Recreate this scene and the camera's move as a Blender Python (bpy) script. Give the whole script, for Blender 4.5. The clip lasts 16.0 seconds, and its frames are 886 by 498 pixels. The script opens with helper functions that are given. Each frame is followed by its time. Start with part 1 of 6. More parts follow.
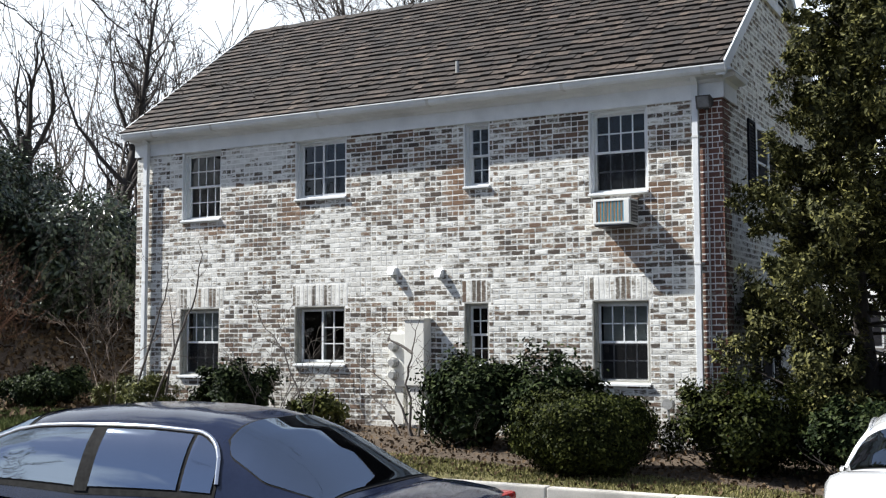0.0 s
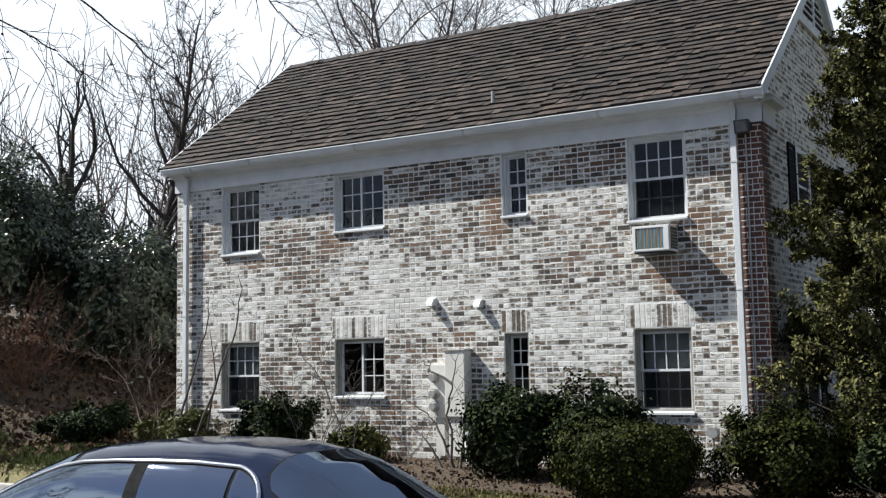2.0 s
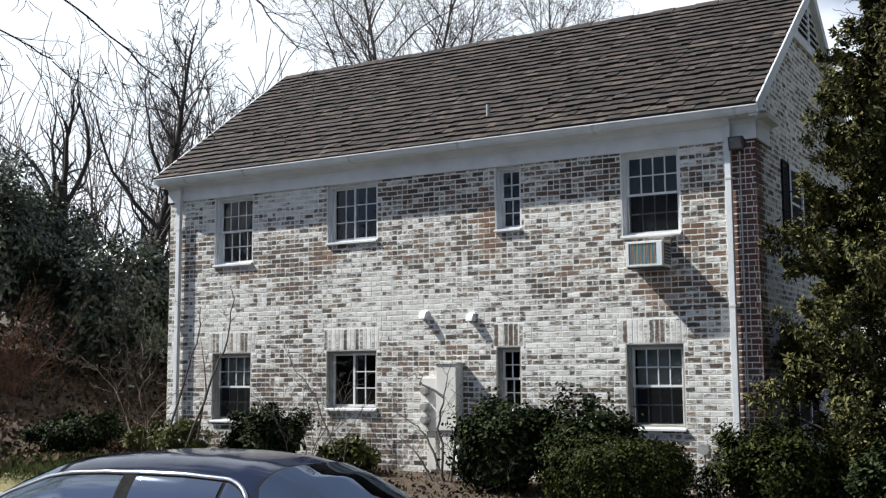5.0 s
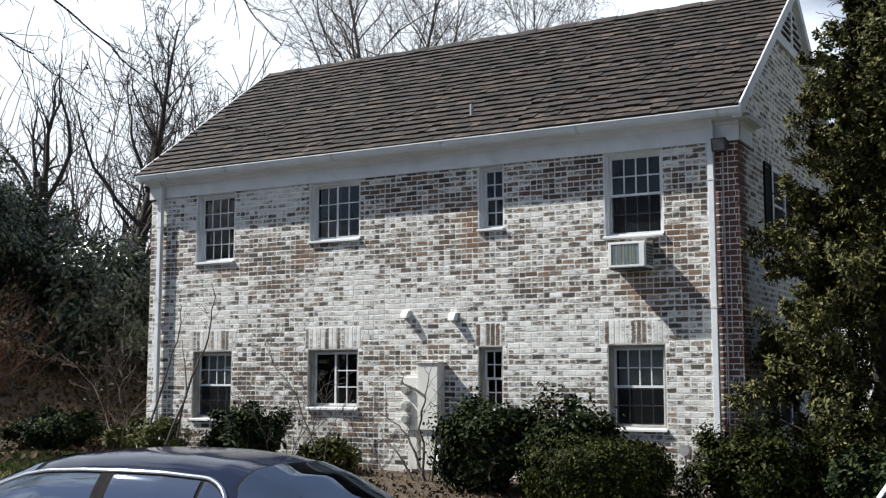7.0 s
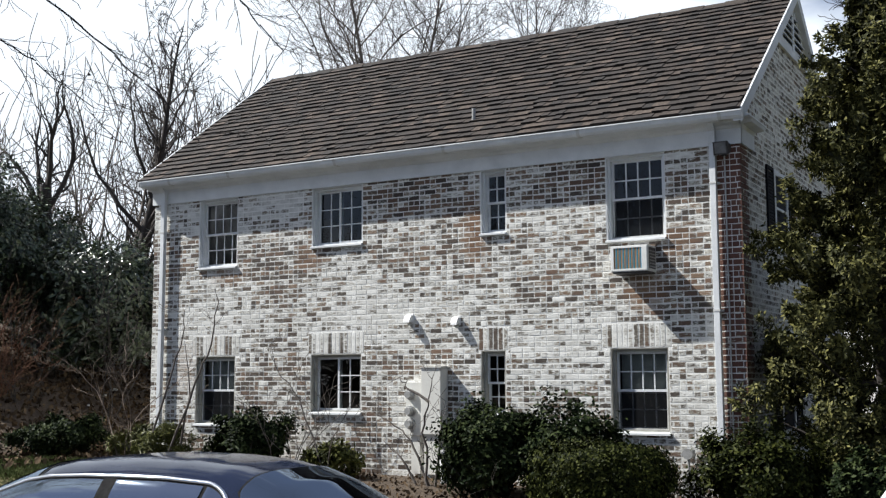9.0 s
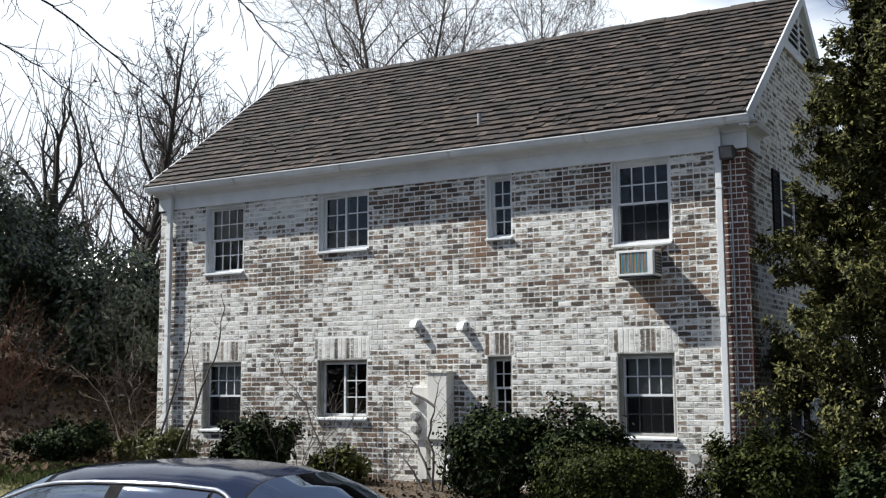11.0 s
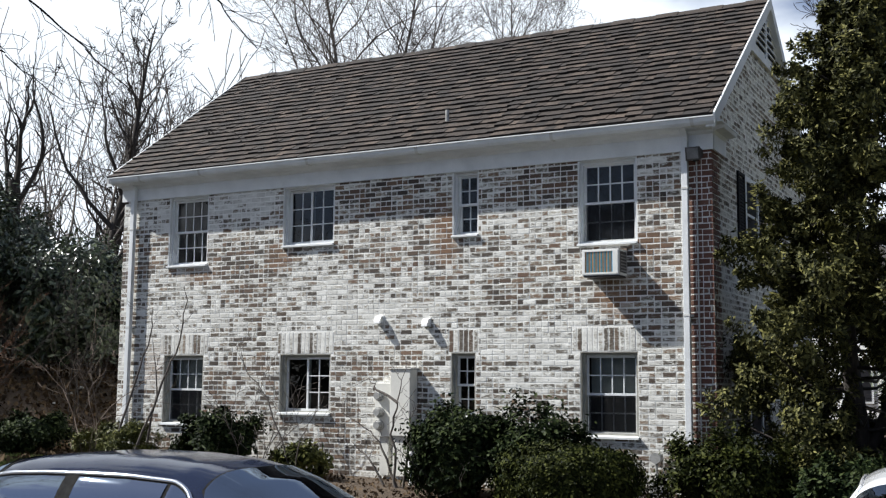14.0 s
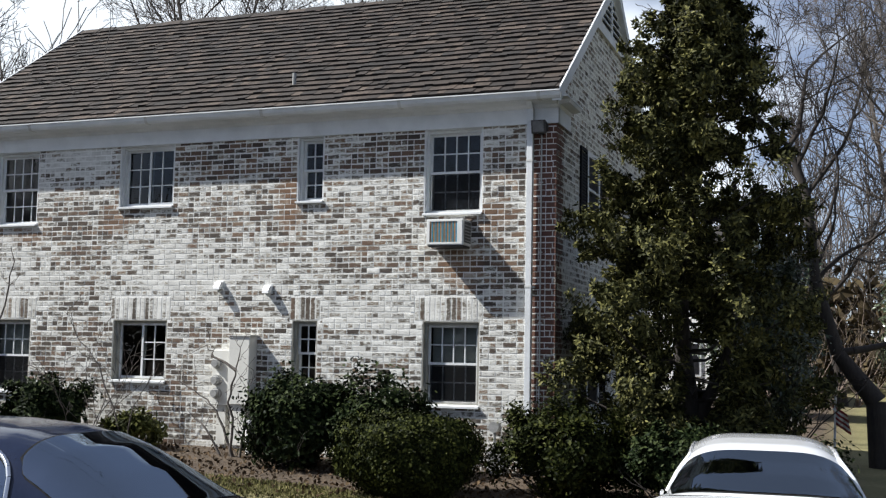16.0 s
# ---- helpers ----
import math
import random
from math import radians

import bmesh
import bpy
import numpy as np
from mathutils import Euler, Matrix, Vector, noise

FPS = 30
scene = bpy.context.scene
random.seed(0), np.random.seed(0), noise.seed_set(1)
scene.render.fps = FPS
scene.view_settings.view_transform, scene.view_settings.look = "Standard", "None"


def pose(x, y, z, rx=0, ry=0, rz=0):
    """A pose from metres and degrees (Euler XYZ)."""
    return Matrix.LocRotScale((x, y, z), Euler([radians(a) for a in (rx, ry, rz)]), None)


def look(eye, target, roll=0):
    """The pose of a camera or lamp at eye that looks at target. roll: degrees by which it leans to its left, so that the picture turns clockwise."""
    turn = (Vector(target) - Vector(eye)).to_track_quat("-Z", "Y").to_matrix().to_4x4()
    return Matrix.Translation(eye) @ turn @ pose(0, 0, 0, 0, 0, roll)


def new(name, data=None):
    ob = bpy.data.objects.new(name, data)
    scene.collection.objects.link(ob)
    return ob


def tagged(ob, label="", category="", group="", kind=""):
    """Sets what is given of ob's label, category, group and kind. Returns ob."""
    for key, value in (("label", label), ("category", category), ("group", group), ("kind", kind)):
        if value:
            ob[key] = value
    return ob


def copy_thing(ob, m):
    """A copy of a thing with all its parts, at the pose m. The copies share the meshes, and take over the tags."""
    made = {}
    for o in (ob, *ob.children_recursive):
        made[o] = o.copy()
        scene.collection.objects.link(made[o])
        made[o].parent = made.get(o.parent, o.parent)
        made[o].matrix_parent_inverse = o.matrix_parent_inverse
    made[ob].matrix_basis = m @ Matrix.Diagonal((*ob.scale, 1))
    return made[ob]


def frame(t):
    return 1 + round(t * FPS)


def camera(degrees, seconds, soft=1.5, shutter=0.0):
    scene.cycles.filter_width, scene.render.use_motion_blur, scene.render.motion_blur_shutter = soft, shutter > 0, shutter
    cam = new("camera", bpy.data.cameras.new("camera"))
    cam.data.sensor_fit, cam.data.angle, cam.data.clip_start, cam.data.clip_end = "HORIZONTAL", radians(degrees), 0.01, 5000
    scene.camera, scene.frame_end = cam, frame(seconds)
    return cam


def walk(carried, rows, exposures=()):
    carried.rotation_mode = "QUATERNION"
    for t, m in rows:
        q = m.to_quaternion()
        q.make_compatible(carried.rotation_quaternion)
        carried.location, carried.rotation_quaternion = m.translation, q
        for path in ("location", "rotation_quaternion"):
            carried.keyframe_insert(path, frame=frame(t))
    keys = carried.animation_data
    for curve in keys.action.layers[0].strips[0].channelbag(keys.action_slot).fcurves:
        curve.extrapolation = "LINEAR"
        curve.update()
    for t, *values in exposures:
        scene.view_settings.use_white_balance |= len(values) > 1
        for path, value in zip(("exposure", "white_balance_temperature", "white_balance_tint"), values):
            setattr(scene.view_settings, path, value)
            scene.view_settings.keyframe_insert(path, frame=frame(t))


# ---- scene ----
EXPOSURE = 0.42
STOPS = [(0.0, 0.31), (0.5, 0.26), (1.0, 0.12), (2.0, 0.01), (16.0, 0.01)]
cam = camera(43.0, 16.0, soft=1.25)
PATH = [
    (0, (5.185, -15.686, 1.431), (4.229, -13.936, 1.582), -0.2),
    (0.5, (5.21, -15.67, 1.437), (4.221, -13.94, 1.604), -1.6),
    (1, (5.199, -15.657, 1.43), (4.207, -13.93, 1.618), -1.3),
    (1.5, (5.186, -15.659, 1.43), (4.195, -13.933, 1.628), -1.1),
    (2, (5.177, -15.648, 1.437), (4.163, -13.936, 1.642), -1.0),
    (2.5, (5.183, -15.634, 1.45), (4.139, -13.941, 1.663), -0.8),
    (3, (5.17, -15.631, 1.44), (4.149, -13.925, 1.655), -0.5),
    (5.5, (5.165, -15.622, 1.449), (4.165, -13.905, 1.677), -0.4),
    (6, (5.156, -15.62, 1.447), (4.159, -13.902, 1.674), -0.6),
    (6.5, (5.161, -15.605, 1.447), (4.177, -13.879, 1.673), -0.3),
    (7, (5.154, -15.591, 1.446), (4.178, -13.86, 1.672), -0.0),
    (7.5, (5.161, -15.591, 1.438), (4.189, -13.857, 1.663), -0.4),
    (8, (5.163, -15.59, 1.441), (4.186, -13.859, 1.665), -0.4),
    (8.5, (5.162, -15.574, 1.449), (4.184, -13.844, 1.674), -0.2),
    (9, (5.173, -15.593, 1.445), (4.192, -13.866, 1.679), -0.2),
    (9.5, (5.175, -15.596, 1.449), (4.187, -13.873, 1.685), -0.5),
    (12, (5.177, -15.595, 1.455), (4.187, -13.875, 1.701), -0.2),
    (12.5, (5.164, -15.582, 1.446), (4.185, -13.856, 1.695), -0.3),
    (13, (5.161, -15.581, 1.442), (4.198, -13.846, 1.691), 0.2),
    (13.5, (5.165, -15.579, 1.439), (4.196, -13.847, 1.686), 0.6),
    (14, (5.158, -15.549, 1.427), (4.221, -13.799, 1.666), 0.5),
    (14.5, (5.159, -15.524, 1.418), (4.233, -13.766, 1.642), 0.6),
    (15, (5.203, -15.531, 1.425), (4.228, -13.799, 1.645), 0.3),
    (15.5, (5.16, -15.446, 1.403), (4.257, -13.674, 1.614), 0.3),
    (16, (5.1, -15.401, 1.387), (4.412, -13.533, 1.58), 1.1),
]
walk(cam, [(t, look(eye, target, roll)) for t, eye, target, roll in PATH], exposures=[(t, EXPOSURE + e, 6280, 9) for t, e in STOPS])

# ---- world and sun ----
LIGHT = Vector((2.5, 1.0, -2.8)).normalized()
world = bpy.data.worlds.new("world")
scene.world = world
world.use_nodes = True
wt = world.node_tree
wt.nodes.clear()
w_out, w_bg = wt.nodes.new("ShaderNodeOutputWorld"), wt.nodes.new("ShaderNodeBackground")
sky = wt.nodes.new("ShaderNodeTexSky")
sky.sky_type, sky.sun_disc = "NISHITA", False
sky.sun_elevation = math.asin(-LIGHT.z)
sky.sun_rotation = math.atan2(-LIGHT.x, -LIGHT.y)
sky.air_density, sky.dust_density, sky.ozone_density = 1.0, 0.4, 5.0
w_co, w_map, w_noise = wt.nodes.new("ShaderNodeTexCoord"), wt.nodes.new("ShaderNodeMapping"), wt.nodes.new("ShaderNodeTexNoise")
w_map.inputs["Scale"].default_value = (1.6, 1.6, 3.4)
w_map.inputs["Location"].default_value = (0.35, 0.2, 0.1)
w_noise.inputs["Scale"].default_value, w_noise.inputs["Detail"].default_value = 2.3, 6.0
w_ramp = wt.nodes.new("ShaderNodeValToRGB")
w_ramp.color_ramp.elements[0].position, w_ramp.color_ramp.elements[1].position = 0.55, 0.70
w_ramp.color_ramp.elements[0].color = (0.20, 0.20, 0.20, 1)
w_mix = wt.nodes.new("ShaderNodeMix")
w_mix.data_type = "RGBA"
w_mix.inputs[7].default_value = (13.9, 14.7, 15.7, 1)
wt.links.new(w_co.outputs["Generated"], w_map.inputs["Vector"])
wt.links.new(w_map.outputs["Vector"], w_noise.inputs["Vector"])
w_sep = wt.nodes.new("ShaderNodeSeparateXYZ")
wt.links.new(w_co.outputs["Generated"], w_sep.inputs[0])
w_low = wt.nodes.new("ShaderNodeMath")
w_low.operation = "MULTIPLY_ADD"
w_low.inputs[1].default_value, w_low.inputs[2].default_value = -0.55, -0.19
wt.links.new(w_sep.outputs["Z"], w_low.inputs[0])
w_sum = wt.nodes.new("ShaderNodeMath")
wt.links.new(w_low.outputs[0], w_sum.inputs[0])
wt.links.new(w_noise.outputs["Fac"], w_sum.inputs[1])
w_side = wt.nodes.new("ShaderNodeMath")
w_side.operation = "MULTIPLY_ADD"
w_side.inputs[1].default_value = -1.0
wt.links.new(w_sep.outputs["X"], w_side.inputs[0])
wt.links.new(w_sum.outputs[0], w_side.inputs[2])
w_north = wt.nodes.new("ShaderNodeMath")
w_north.operation = "MULTIPLY_ADD"
w_north.inputs[1].default_value = 0.30
wt.links.new(w_sep.outputs["Y"], w_north.inputs[0])
wt.links.new(w_side.outputs[0], w_north.inputs[2])
wt.links.new(w_north.outputs[0], w_ramp.inputs["Fac"])
wt.links.new(w_ramp.outputs["Color"], w_mix.inputs[0])
w_tint = wt.nodes.new("ShaderNodeMix")
w_tint.data_type, w_tint.blend_type = "RGBA", "MULTIPLY"
w_tint.inputs[0].default_value, w_tint.inputs[7].default_value = 1.0, (1.06, 1.03, 1.16, 1)
wt.links.new(sky.outputs["Color"], w_tint.inputs[6])
wt.links.new(w_tint.outputs[2], w_mix.inputs[6])
wt.links.new(w_mix.outputs[2], w_bg.inputs["Color"])
w_bg.inputs["Strength"].default_value = 0.057
wt.links.new(w_bg.outputs["Background"], w_out.inputs["Surface"])

sun = new("sun", bpy.data.lights.new("sun", "SUN"))
sun.data.energy, sun.data.angle, sun.data.color = 6.8, radians(0.6), (1.0, 0.965, 0.91)
sun.matrix_world = look((-25, -10, 28), Vector((-25, -10, 28)) + LIGHT)


# ---- materials ----
def nodes_of(name):
    m = bpy.data.materials.new(name)
    m.use_nodes = True
    nt = m.node_tree
    return m, nt, nt.nodes["Principled BSDF"]


def add(nt, kind, **values):
    n = nt.nodes.new(kind)
    for k, v in values.items():
        n.inputs[k.replace("_", " ")].default_value = v
    return n


def ramp_of(nt, source, stops):
    r = nt.nodes.new("ShaderNodeValToRGB")
    e = r.color_ramp.elements
    while len(e) < len(stops):
        e.new(0.5)
    for i, (p, c) in enumerate(stops):
        e[i].position, e[i].color = p, (*c, 1)
    nt.links.new(source, r.inputs["Fac"])
    return r


def maths(nt, op, a, b=None, clamp=False):
    n = nt.nodes.new("ShaderNodeMath")
    n.operation, n.use_clamp = op, clamp
    for i, v in enumerate((a, b)):
        if v is None:
            continue
        if isinstance(v, (int, float)):
            n.inputs[i].default_value = v
        else:
            nt.links.new(v, n.inputs[i])
    return n.outputs[0]


def mixed(nt, fac, a, b):
    n = nt.nodes.new("ShaderNodeMix")
    n.data_type = "RGBA"
    for i, v in ((0, fac), (6, a), (7, b)):
        if isinstance(v, (int, float)):
            n.inputs[i].default_value = v
        elif isinstance(v, tuple):
            n.inputs[i].default_value = (*v, 1)
        else:
            nt.links.new(v, n.inputs[i])
    return n.outputs[2]


def noise_at(nt, scale, detail=4.0, rough=0.6, stretch=None):
    g = nt.nodes.new("ShaderNodeNewGeometry")
    src = g.outputs["Position"]
    if stretch:
        mp = nt.nodes.new("ShaderNodeMapping")
        mp.inputs["Scale"].default_value = stretch
        nt.links.new(src, mp.inputs["Vector"])
        src = mp.outputs["Vector"]
    n = add(nt, "ShaderNodeTexNoise", Scale=scale, Detail=detail, Roughness=rough)
    nt.links.new(src, n.inputs["Vector"])
    return n.outputs["Fac"]


def bump_on(nt, bsdf, height, strength, distance=0.01):
    b = nt.nodes.new("ShaderNodeBump")
    b.inputs["Strength"].default_value, b.inputs["Distance"].default_value = strength, distance
    nt.links.new(height, b.inputs["Height"])
    nt.links.new(b.outputs["Normal"], bsdf.inputs["Normal"])


def plain(name, dark, light, scale=6.0, rough=0.7, bump=0.15, metal=0.0, stretch=None, fine=60.0, coat=0.0, spec=0.5):
    """A surface of two tones at a large and a fine scale, with slight relief."""
    m, nt, b = nodes_of(name)
    big, small = noise_at(nt, scale, 4, 0.6, stretch), noise_at(nt, fine, 3, 0.6, stretch)
    f = maths(nt, "ADD", maths(nt, "MULTIPLY", big, 0.65), maths(nt, "MULTIPLY", small, 0.35))
    r = ramp_of(nt, f, [(0.32, dark), (0.66, light)])
    nt.links.new(r.outputs["Color"], b.inputs["Base Color"])
    b.inputs["Roughness"].default_value, b.inputs["Metallic"].default_value = rough, metal
    b.inputs["Coat Weight"].default_value = coat
    b.inputs["Specular IOR Level"].default_value = spec
    b.inputs["Coat Roughness"].default_value = 0.04
    if bump:
        bump_on(nt, b, f, bump)
    return m


def chance(nt, single):
    if single:
        return nt.nodes.new("ShaderNodeObjectInfo").outputs["Random"]
    return nt.nodes.new("ShaderNodeNewGeometry").outputs["Random Per Island"]


# where the whitewash has held (+) or gone (-): (x, z, half width, half height, amount)
WEAR = [(0.35, 2.95, 1.3, 0.8, -0.28), (-1.9, 4.5, 1.3, 0.4, -0.35), (-3.1, 3.85, 0.35, 0.7, -0.35), (-4.4, 4.4, 0.9, 0.4, -0.28), (-4.95, 0.2, 0.9, 0.8, -0.30),
        (-6.3, 3.4, 0.5, 0.4, -0.25), (0.4, 3.9, 0.5, 0.8, -0.23), (-8.7, 4.45, 1.7, 0.5, 0.50), (-7.0, 4.6, 0.9, 0.4, 0.45), (-4.4, 2.5, 1.7, 0.8, 0.28),
        (-1.7, 2.1, 1.3, 0.8, 0.30), (0.35, 1.6, 0.6, 0.9, 0.23), (-8.2, 2.4, 1.7, 0.7, 0.25), (-1.7, 3.95, 0.45, 0.3, 0.35), (0.35, 4.6, 0.4, 0.25, 0.30), (-5.8, 2.1, 0.9, 0.4, 0.25)]

# ochre run-off from sills and ironwork
RUST = [(-0.3, 2.75, 0.4, 0.42, 1.3), (-3.1, 3.8, 0.28, 0.65, 1.2), (-8.1, 3.35, 0.6, 0.25, 0.8), (-6.35, 3.55, 0.35, 0.3, 0.9), (0.2, 3.45, 0.35, 0.3, 0.9), (-9.1, 1.7, 0.4, 0.6, 0.7)]


def brick_paint(name, single, bare=0.0, wash=0.0, side=False):
    """Old brick under worn whitewash: each brick keeps more or less of its paint. bare shifts it to unpainted brick."""
    m, nt, b = nodes_of(name)
    rnd = chance(nt, single)
    patch = noise_at(nt, 0.62, 3, 0.55, (1, 1, 1.5))
    mid = noise_at(nt, 7.5, 4, 0.65, (0.7, 1, 1.7))
    fine = noise_at(nt, 30, 5, 0.65, (0.5, 1, 1.5))
    v = maths(nt, "ADD", maths(nt, "MULTIPLY", rnd, 0.8), maths(nt, "MULTIPLY", patch, 1.6))
    v = maths(nt, "ADD", v, maths(nt, "MULTIPLY", mid, 1.15))
    v = maths(nt, "ADD", v, maths(nt, "MULTIPLY", fine, 2.1))
    g = nt.nodes.new("ShaderNodeNewGeometry")
    s = nt.nodes.new("ShaderNodeSeparateXYZ")
    nt.links.new(g.outputs["Position"], s.inputs[0])
    # weather has stripped the corner piers and the courses under the eaves most
    pier = maths(nt, "MULTIPLY", maths(nt, "SUBTRACT", 0.42, s.outputs["Y"]) if side else maths(nt, "SUBTRACT", s.outputs["X"], 0.72), 9.0, True)
    top = maths(nt, "MULTIPLY", maths(nt, "SUBTRACT", s.outputs["Z"], 2.9), 0.05, True)
    v = maths(nt, "SUBTRACT", v, maths(nt, "MULTIPLY", pier, 0.75))
    v = maths(nt, "SUBTRACT", v, top)
    for cx, cz, rx, rz, amount in () if side else WEAR:
        dx = maths(nt, "MULTIPLY", maths(nt, "SUBTRACT", s.outputs["X"], cx), 1 / rx)
        dz = maths(nt, "MULTIPLY", maths(nt, "SUBTRACT", s.outputs["Z"], cz), 1 / rz)
        d2 = maths(nt, "ADD", maths(nt, "MULTIPLY", dx, dx), maths(nt, "MULTIPLY", dz, dz))
        v = maths(nt, "ADD", v, maths(nt, "MULTIPLY", maths(nt, "SUBTRACT", 1.0, d2, True), amount))
    v = maths(nt, "SUBTRACT", v, bare - wash)
    v = maths(nt, "SUBTRACT", maths(nt, "MULTIPLY", v, 0.5), 0.99)
    thin = ramp_of(nt, v, [(0.29, (0, 0, 0)), (0.41, (1, 1, 1))]).outputs["Color"]
    paint = ramp_of(nt, v, [(0.43, (0, 0, 0)), (0.60, (1, 1, 1))]).outputs["Color"]
    pick = maths(nt, "FRACT", maths(nt, "MULTIPLY", rnd, 7.31))
    clay = ramp_of(nt, pick, [(0.0, (0.026, 0.018, 0.013)), (0.35, (0.062, 0.038, 0.024)), (0.7, (0.115, 0.062, 0.036)),
                              (1.0, (0.165, 0.105, 0.064))]).outputs["Color"]
    clay = mixed(nt, maths(nt, "MULTIPLY", fine, 0.10), clay, (0.40, 0.37, 0.33))
    white = ramp_of(nt, maths(nt, "ADD", maths(nt, "MULTIPLY", mid, 0.8), maths(nt, "MULTIPLY", pick, 0.2)),
                    [(0.25, (0.40, 0.39, 0.355)), (0.7, (0.72, 0.715, 0.675))]).outputs["Color"]
    clay = mixed(nt, maths(nt, "MULTIPLY", pier, 0.8), clay, (0.125, 0.052, 0.037))
    film = ramp_of(nt, pick, [(0.0, (0.07, 0.06, 0.047)), (0.5, (0.175, 0.157, 0.125)), (1.0, (0.38, 0.355, 0.30))]).outputs["Color"]
    colour = mixed(nt, paint, mixed(nt, thin, clay, film), white)
    for cx, cz, rx, rz, amount in () if side else RUST:
        dx = maths(nt, "MULTIPLY", maths(nt, "SUBTRACT", s.outputs["X"], cx), 1 / rx)
        dz = maths(nt, "MULTIPLY", maths(nt, "SUBTRACT", s.outputs["Z"], cz), 1 / rz)
        near = maths(nt, "SUBTRACT", 1.0, maths(nt, "ADD", maths(nt, "MULTIPLY", dx, dx), maths(nt, "MULTIPLY", dz, dz)), True)
        colour = mixed(nt, maths(nt, "MULTIPLY", maths(nt, "MULTIPLY", near, amount), mid, True), colour, (0.20, 0.105, 0.05))
    nt.links.new(colour, b.inputs["Base Color"])
    b.inputs["Roughness"].default_value = 0.88
    bump_on(nt, b, fine, 0.5, 0.006)
    return m


def shingle_stuff(name, single):
    m, nt, b = nodes_of(name)
    rnd = chance(nt, single)
    grain = noise_at(nt, 7, 5, 0.75, (3.0, 1.6, 1.6))
    patch = noise_at(nt, 0.7, 3, 0.6)
    v = maths(nt, "ADD", maths(nt, "MULTIPLY", rnd, 0.45), maths(nt, "MULTIPLY", grain, 0.45))
    v = maths(nt, "ADD", v, maths(nt, "MULTIPLY", patch, 0.28))
    c = ramp_of(nt, v, [(0.22, (0.006, 0.0047, 0.0038)), (0.48, (0.0155, 0.0109, 0.0082)), (0.74, (0.035, 0.0240, 0.0172)), (0.98, (0.125, 0.092, 0.070))])
    nt.links.new(c.outputs["Color"], b.inputs["Base Color"])
    b.inputs["Roughness"].default_value = 0.9
    bump_on(nt, b, grain, 0.6, 0.008)
    return m


def leaf_stuff(name, dark, mid, light, rough=0.45, scale=1.3, spec=0.1):
    """Foliage whose tone changes from leaf to leaf and from clump to clump."""
    m, nt, b = nodes_of(name)
    v = maths(nt, "ADD", maths(nt, "MULTIPLY", chance(nt, False), 0.6), maths(nt, "MULTIPLY", noise_at(nt, scale, 3), 0.5))
    c = ramp_of(nt, v, [(0.2, dark), (0.55, mid), (0.9, light)])
    nt.links.new(c.outputs["Color"], b.inputs["Base Color"])
    b.inputs["Roughness"].default_value = rough
    b.inputs["Specular IOR Level"].default_value = spec
    return m


def glass_of(name, tint, index, wave=0.25, cast=(1, 1, 1)):
    m = bpy.data.materials.new(name)
    m.use_nodes = True
    nt = m.node_tree
    nt.nodes.clear()
    out, mix = nt.nodes.new("ShaderNodeOutputMaterial"), nt.nodes.new("ShaderNodeMixShader")
    tr, gl, fr = nt.nodes.new("ShaderNodeBsdfTransparent"), nt.nodes.new("ShaderNodeBsdfGlossy"), nt.nodes.new("ShaderNodeFresnel")
    tr.inputs["Color"].default_value = (*tint, 1)
    gl.inputs["Color"].default_value = (*cast, 1)
    gl.inputs["Roughness"].default_value = 0.015
    fr.inputs["IOR"].default_value = index
    g = nt.nodes.new("ShaderNodeNewGeometry")
    n = add(nt, "ShaderNodeTexNoise", Scale=2.2, Detail=1.0)
    nt.links.new(g.outputs["Position"], n.inputs["Vector"])
    bp = nt.nodes.new("ShaderNodeBump")
    bp.inputs["Strength"].default_value, bp.inputs["Distance"].default_value = wave, 0.01
    nt.links.new(n.outputs["Fac"], bp.inputs["Height"])
    nt.links.new(bp.outputs["Normal"], gl.inputs["Normal"])
    nt.links.new(fr.outputs["Fac"], mix.inputs[0])
    nt.links.new(tr.outputs[0], mix.inputs[1])
    nt.links.new(gl.outputs[0], mix.inputs[2])
    nt.links.new(mix.outputs[0], out.inputs["Surface"])
    return m


BRICK, BRICK_ONE = brick_paint("whitewashed_brick", False), brick_paint("whitewashed_brick_single", True)
BRICK_SIDE = brick_paint("side_brick", False, -0.22, 0.0, True)
RIM, RIM_ONE = brick_paint("whitewashed_rim", False, 0.0, 0.30), brick_paint("whitewashed_rim_single", True, 0.0, 0.30)
RIM_SIDE = brick_paint("side_rim", False, -0.22, 0.4, True)
MORTAR = plain("mortar", (0.60, 0.59, 0.555), (0.80, 0.795, 0.76), 1.6, 0.95, 0.4, fine=35)
# near-black colour that paints the shade lines between shingle rows
SHINGLE_END_SHADE = plain("shingle_end_shade", (0.006, 0.005, 0.0045), (0.018, 0.014, 0.012), 9, 0.95, 0.4)
SHINGLE, SHINGLE_ONE = shingle_stuff("wood_shingle", False), shingle_stuff("wood_shingle_single", True)
FELT = plain("roof_felt", (0.02, 0.018, 0.016), (0.035, 0.03, 0.028), 4, 0.95)
WHITE = plain("white_paint", (0.52, 0.535, 0.54), (0.68, 0.695, 0.70), 2.5, 0.5, 0.06)
GRIME = plain("gutter_grime", (0.05, 0.045, 0.038), (0.14, 0.125, 0.105), 3, 0.9, 0.3)
TRIM_GREY = plain("weathered_white_paint", (0.40, 0.40, 0.385), (0.58, 0.58, 0.56), 5, 0.6, 0.1)
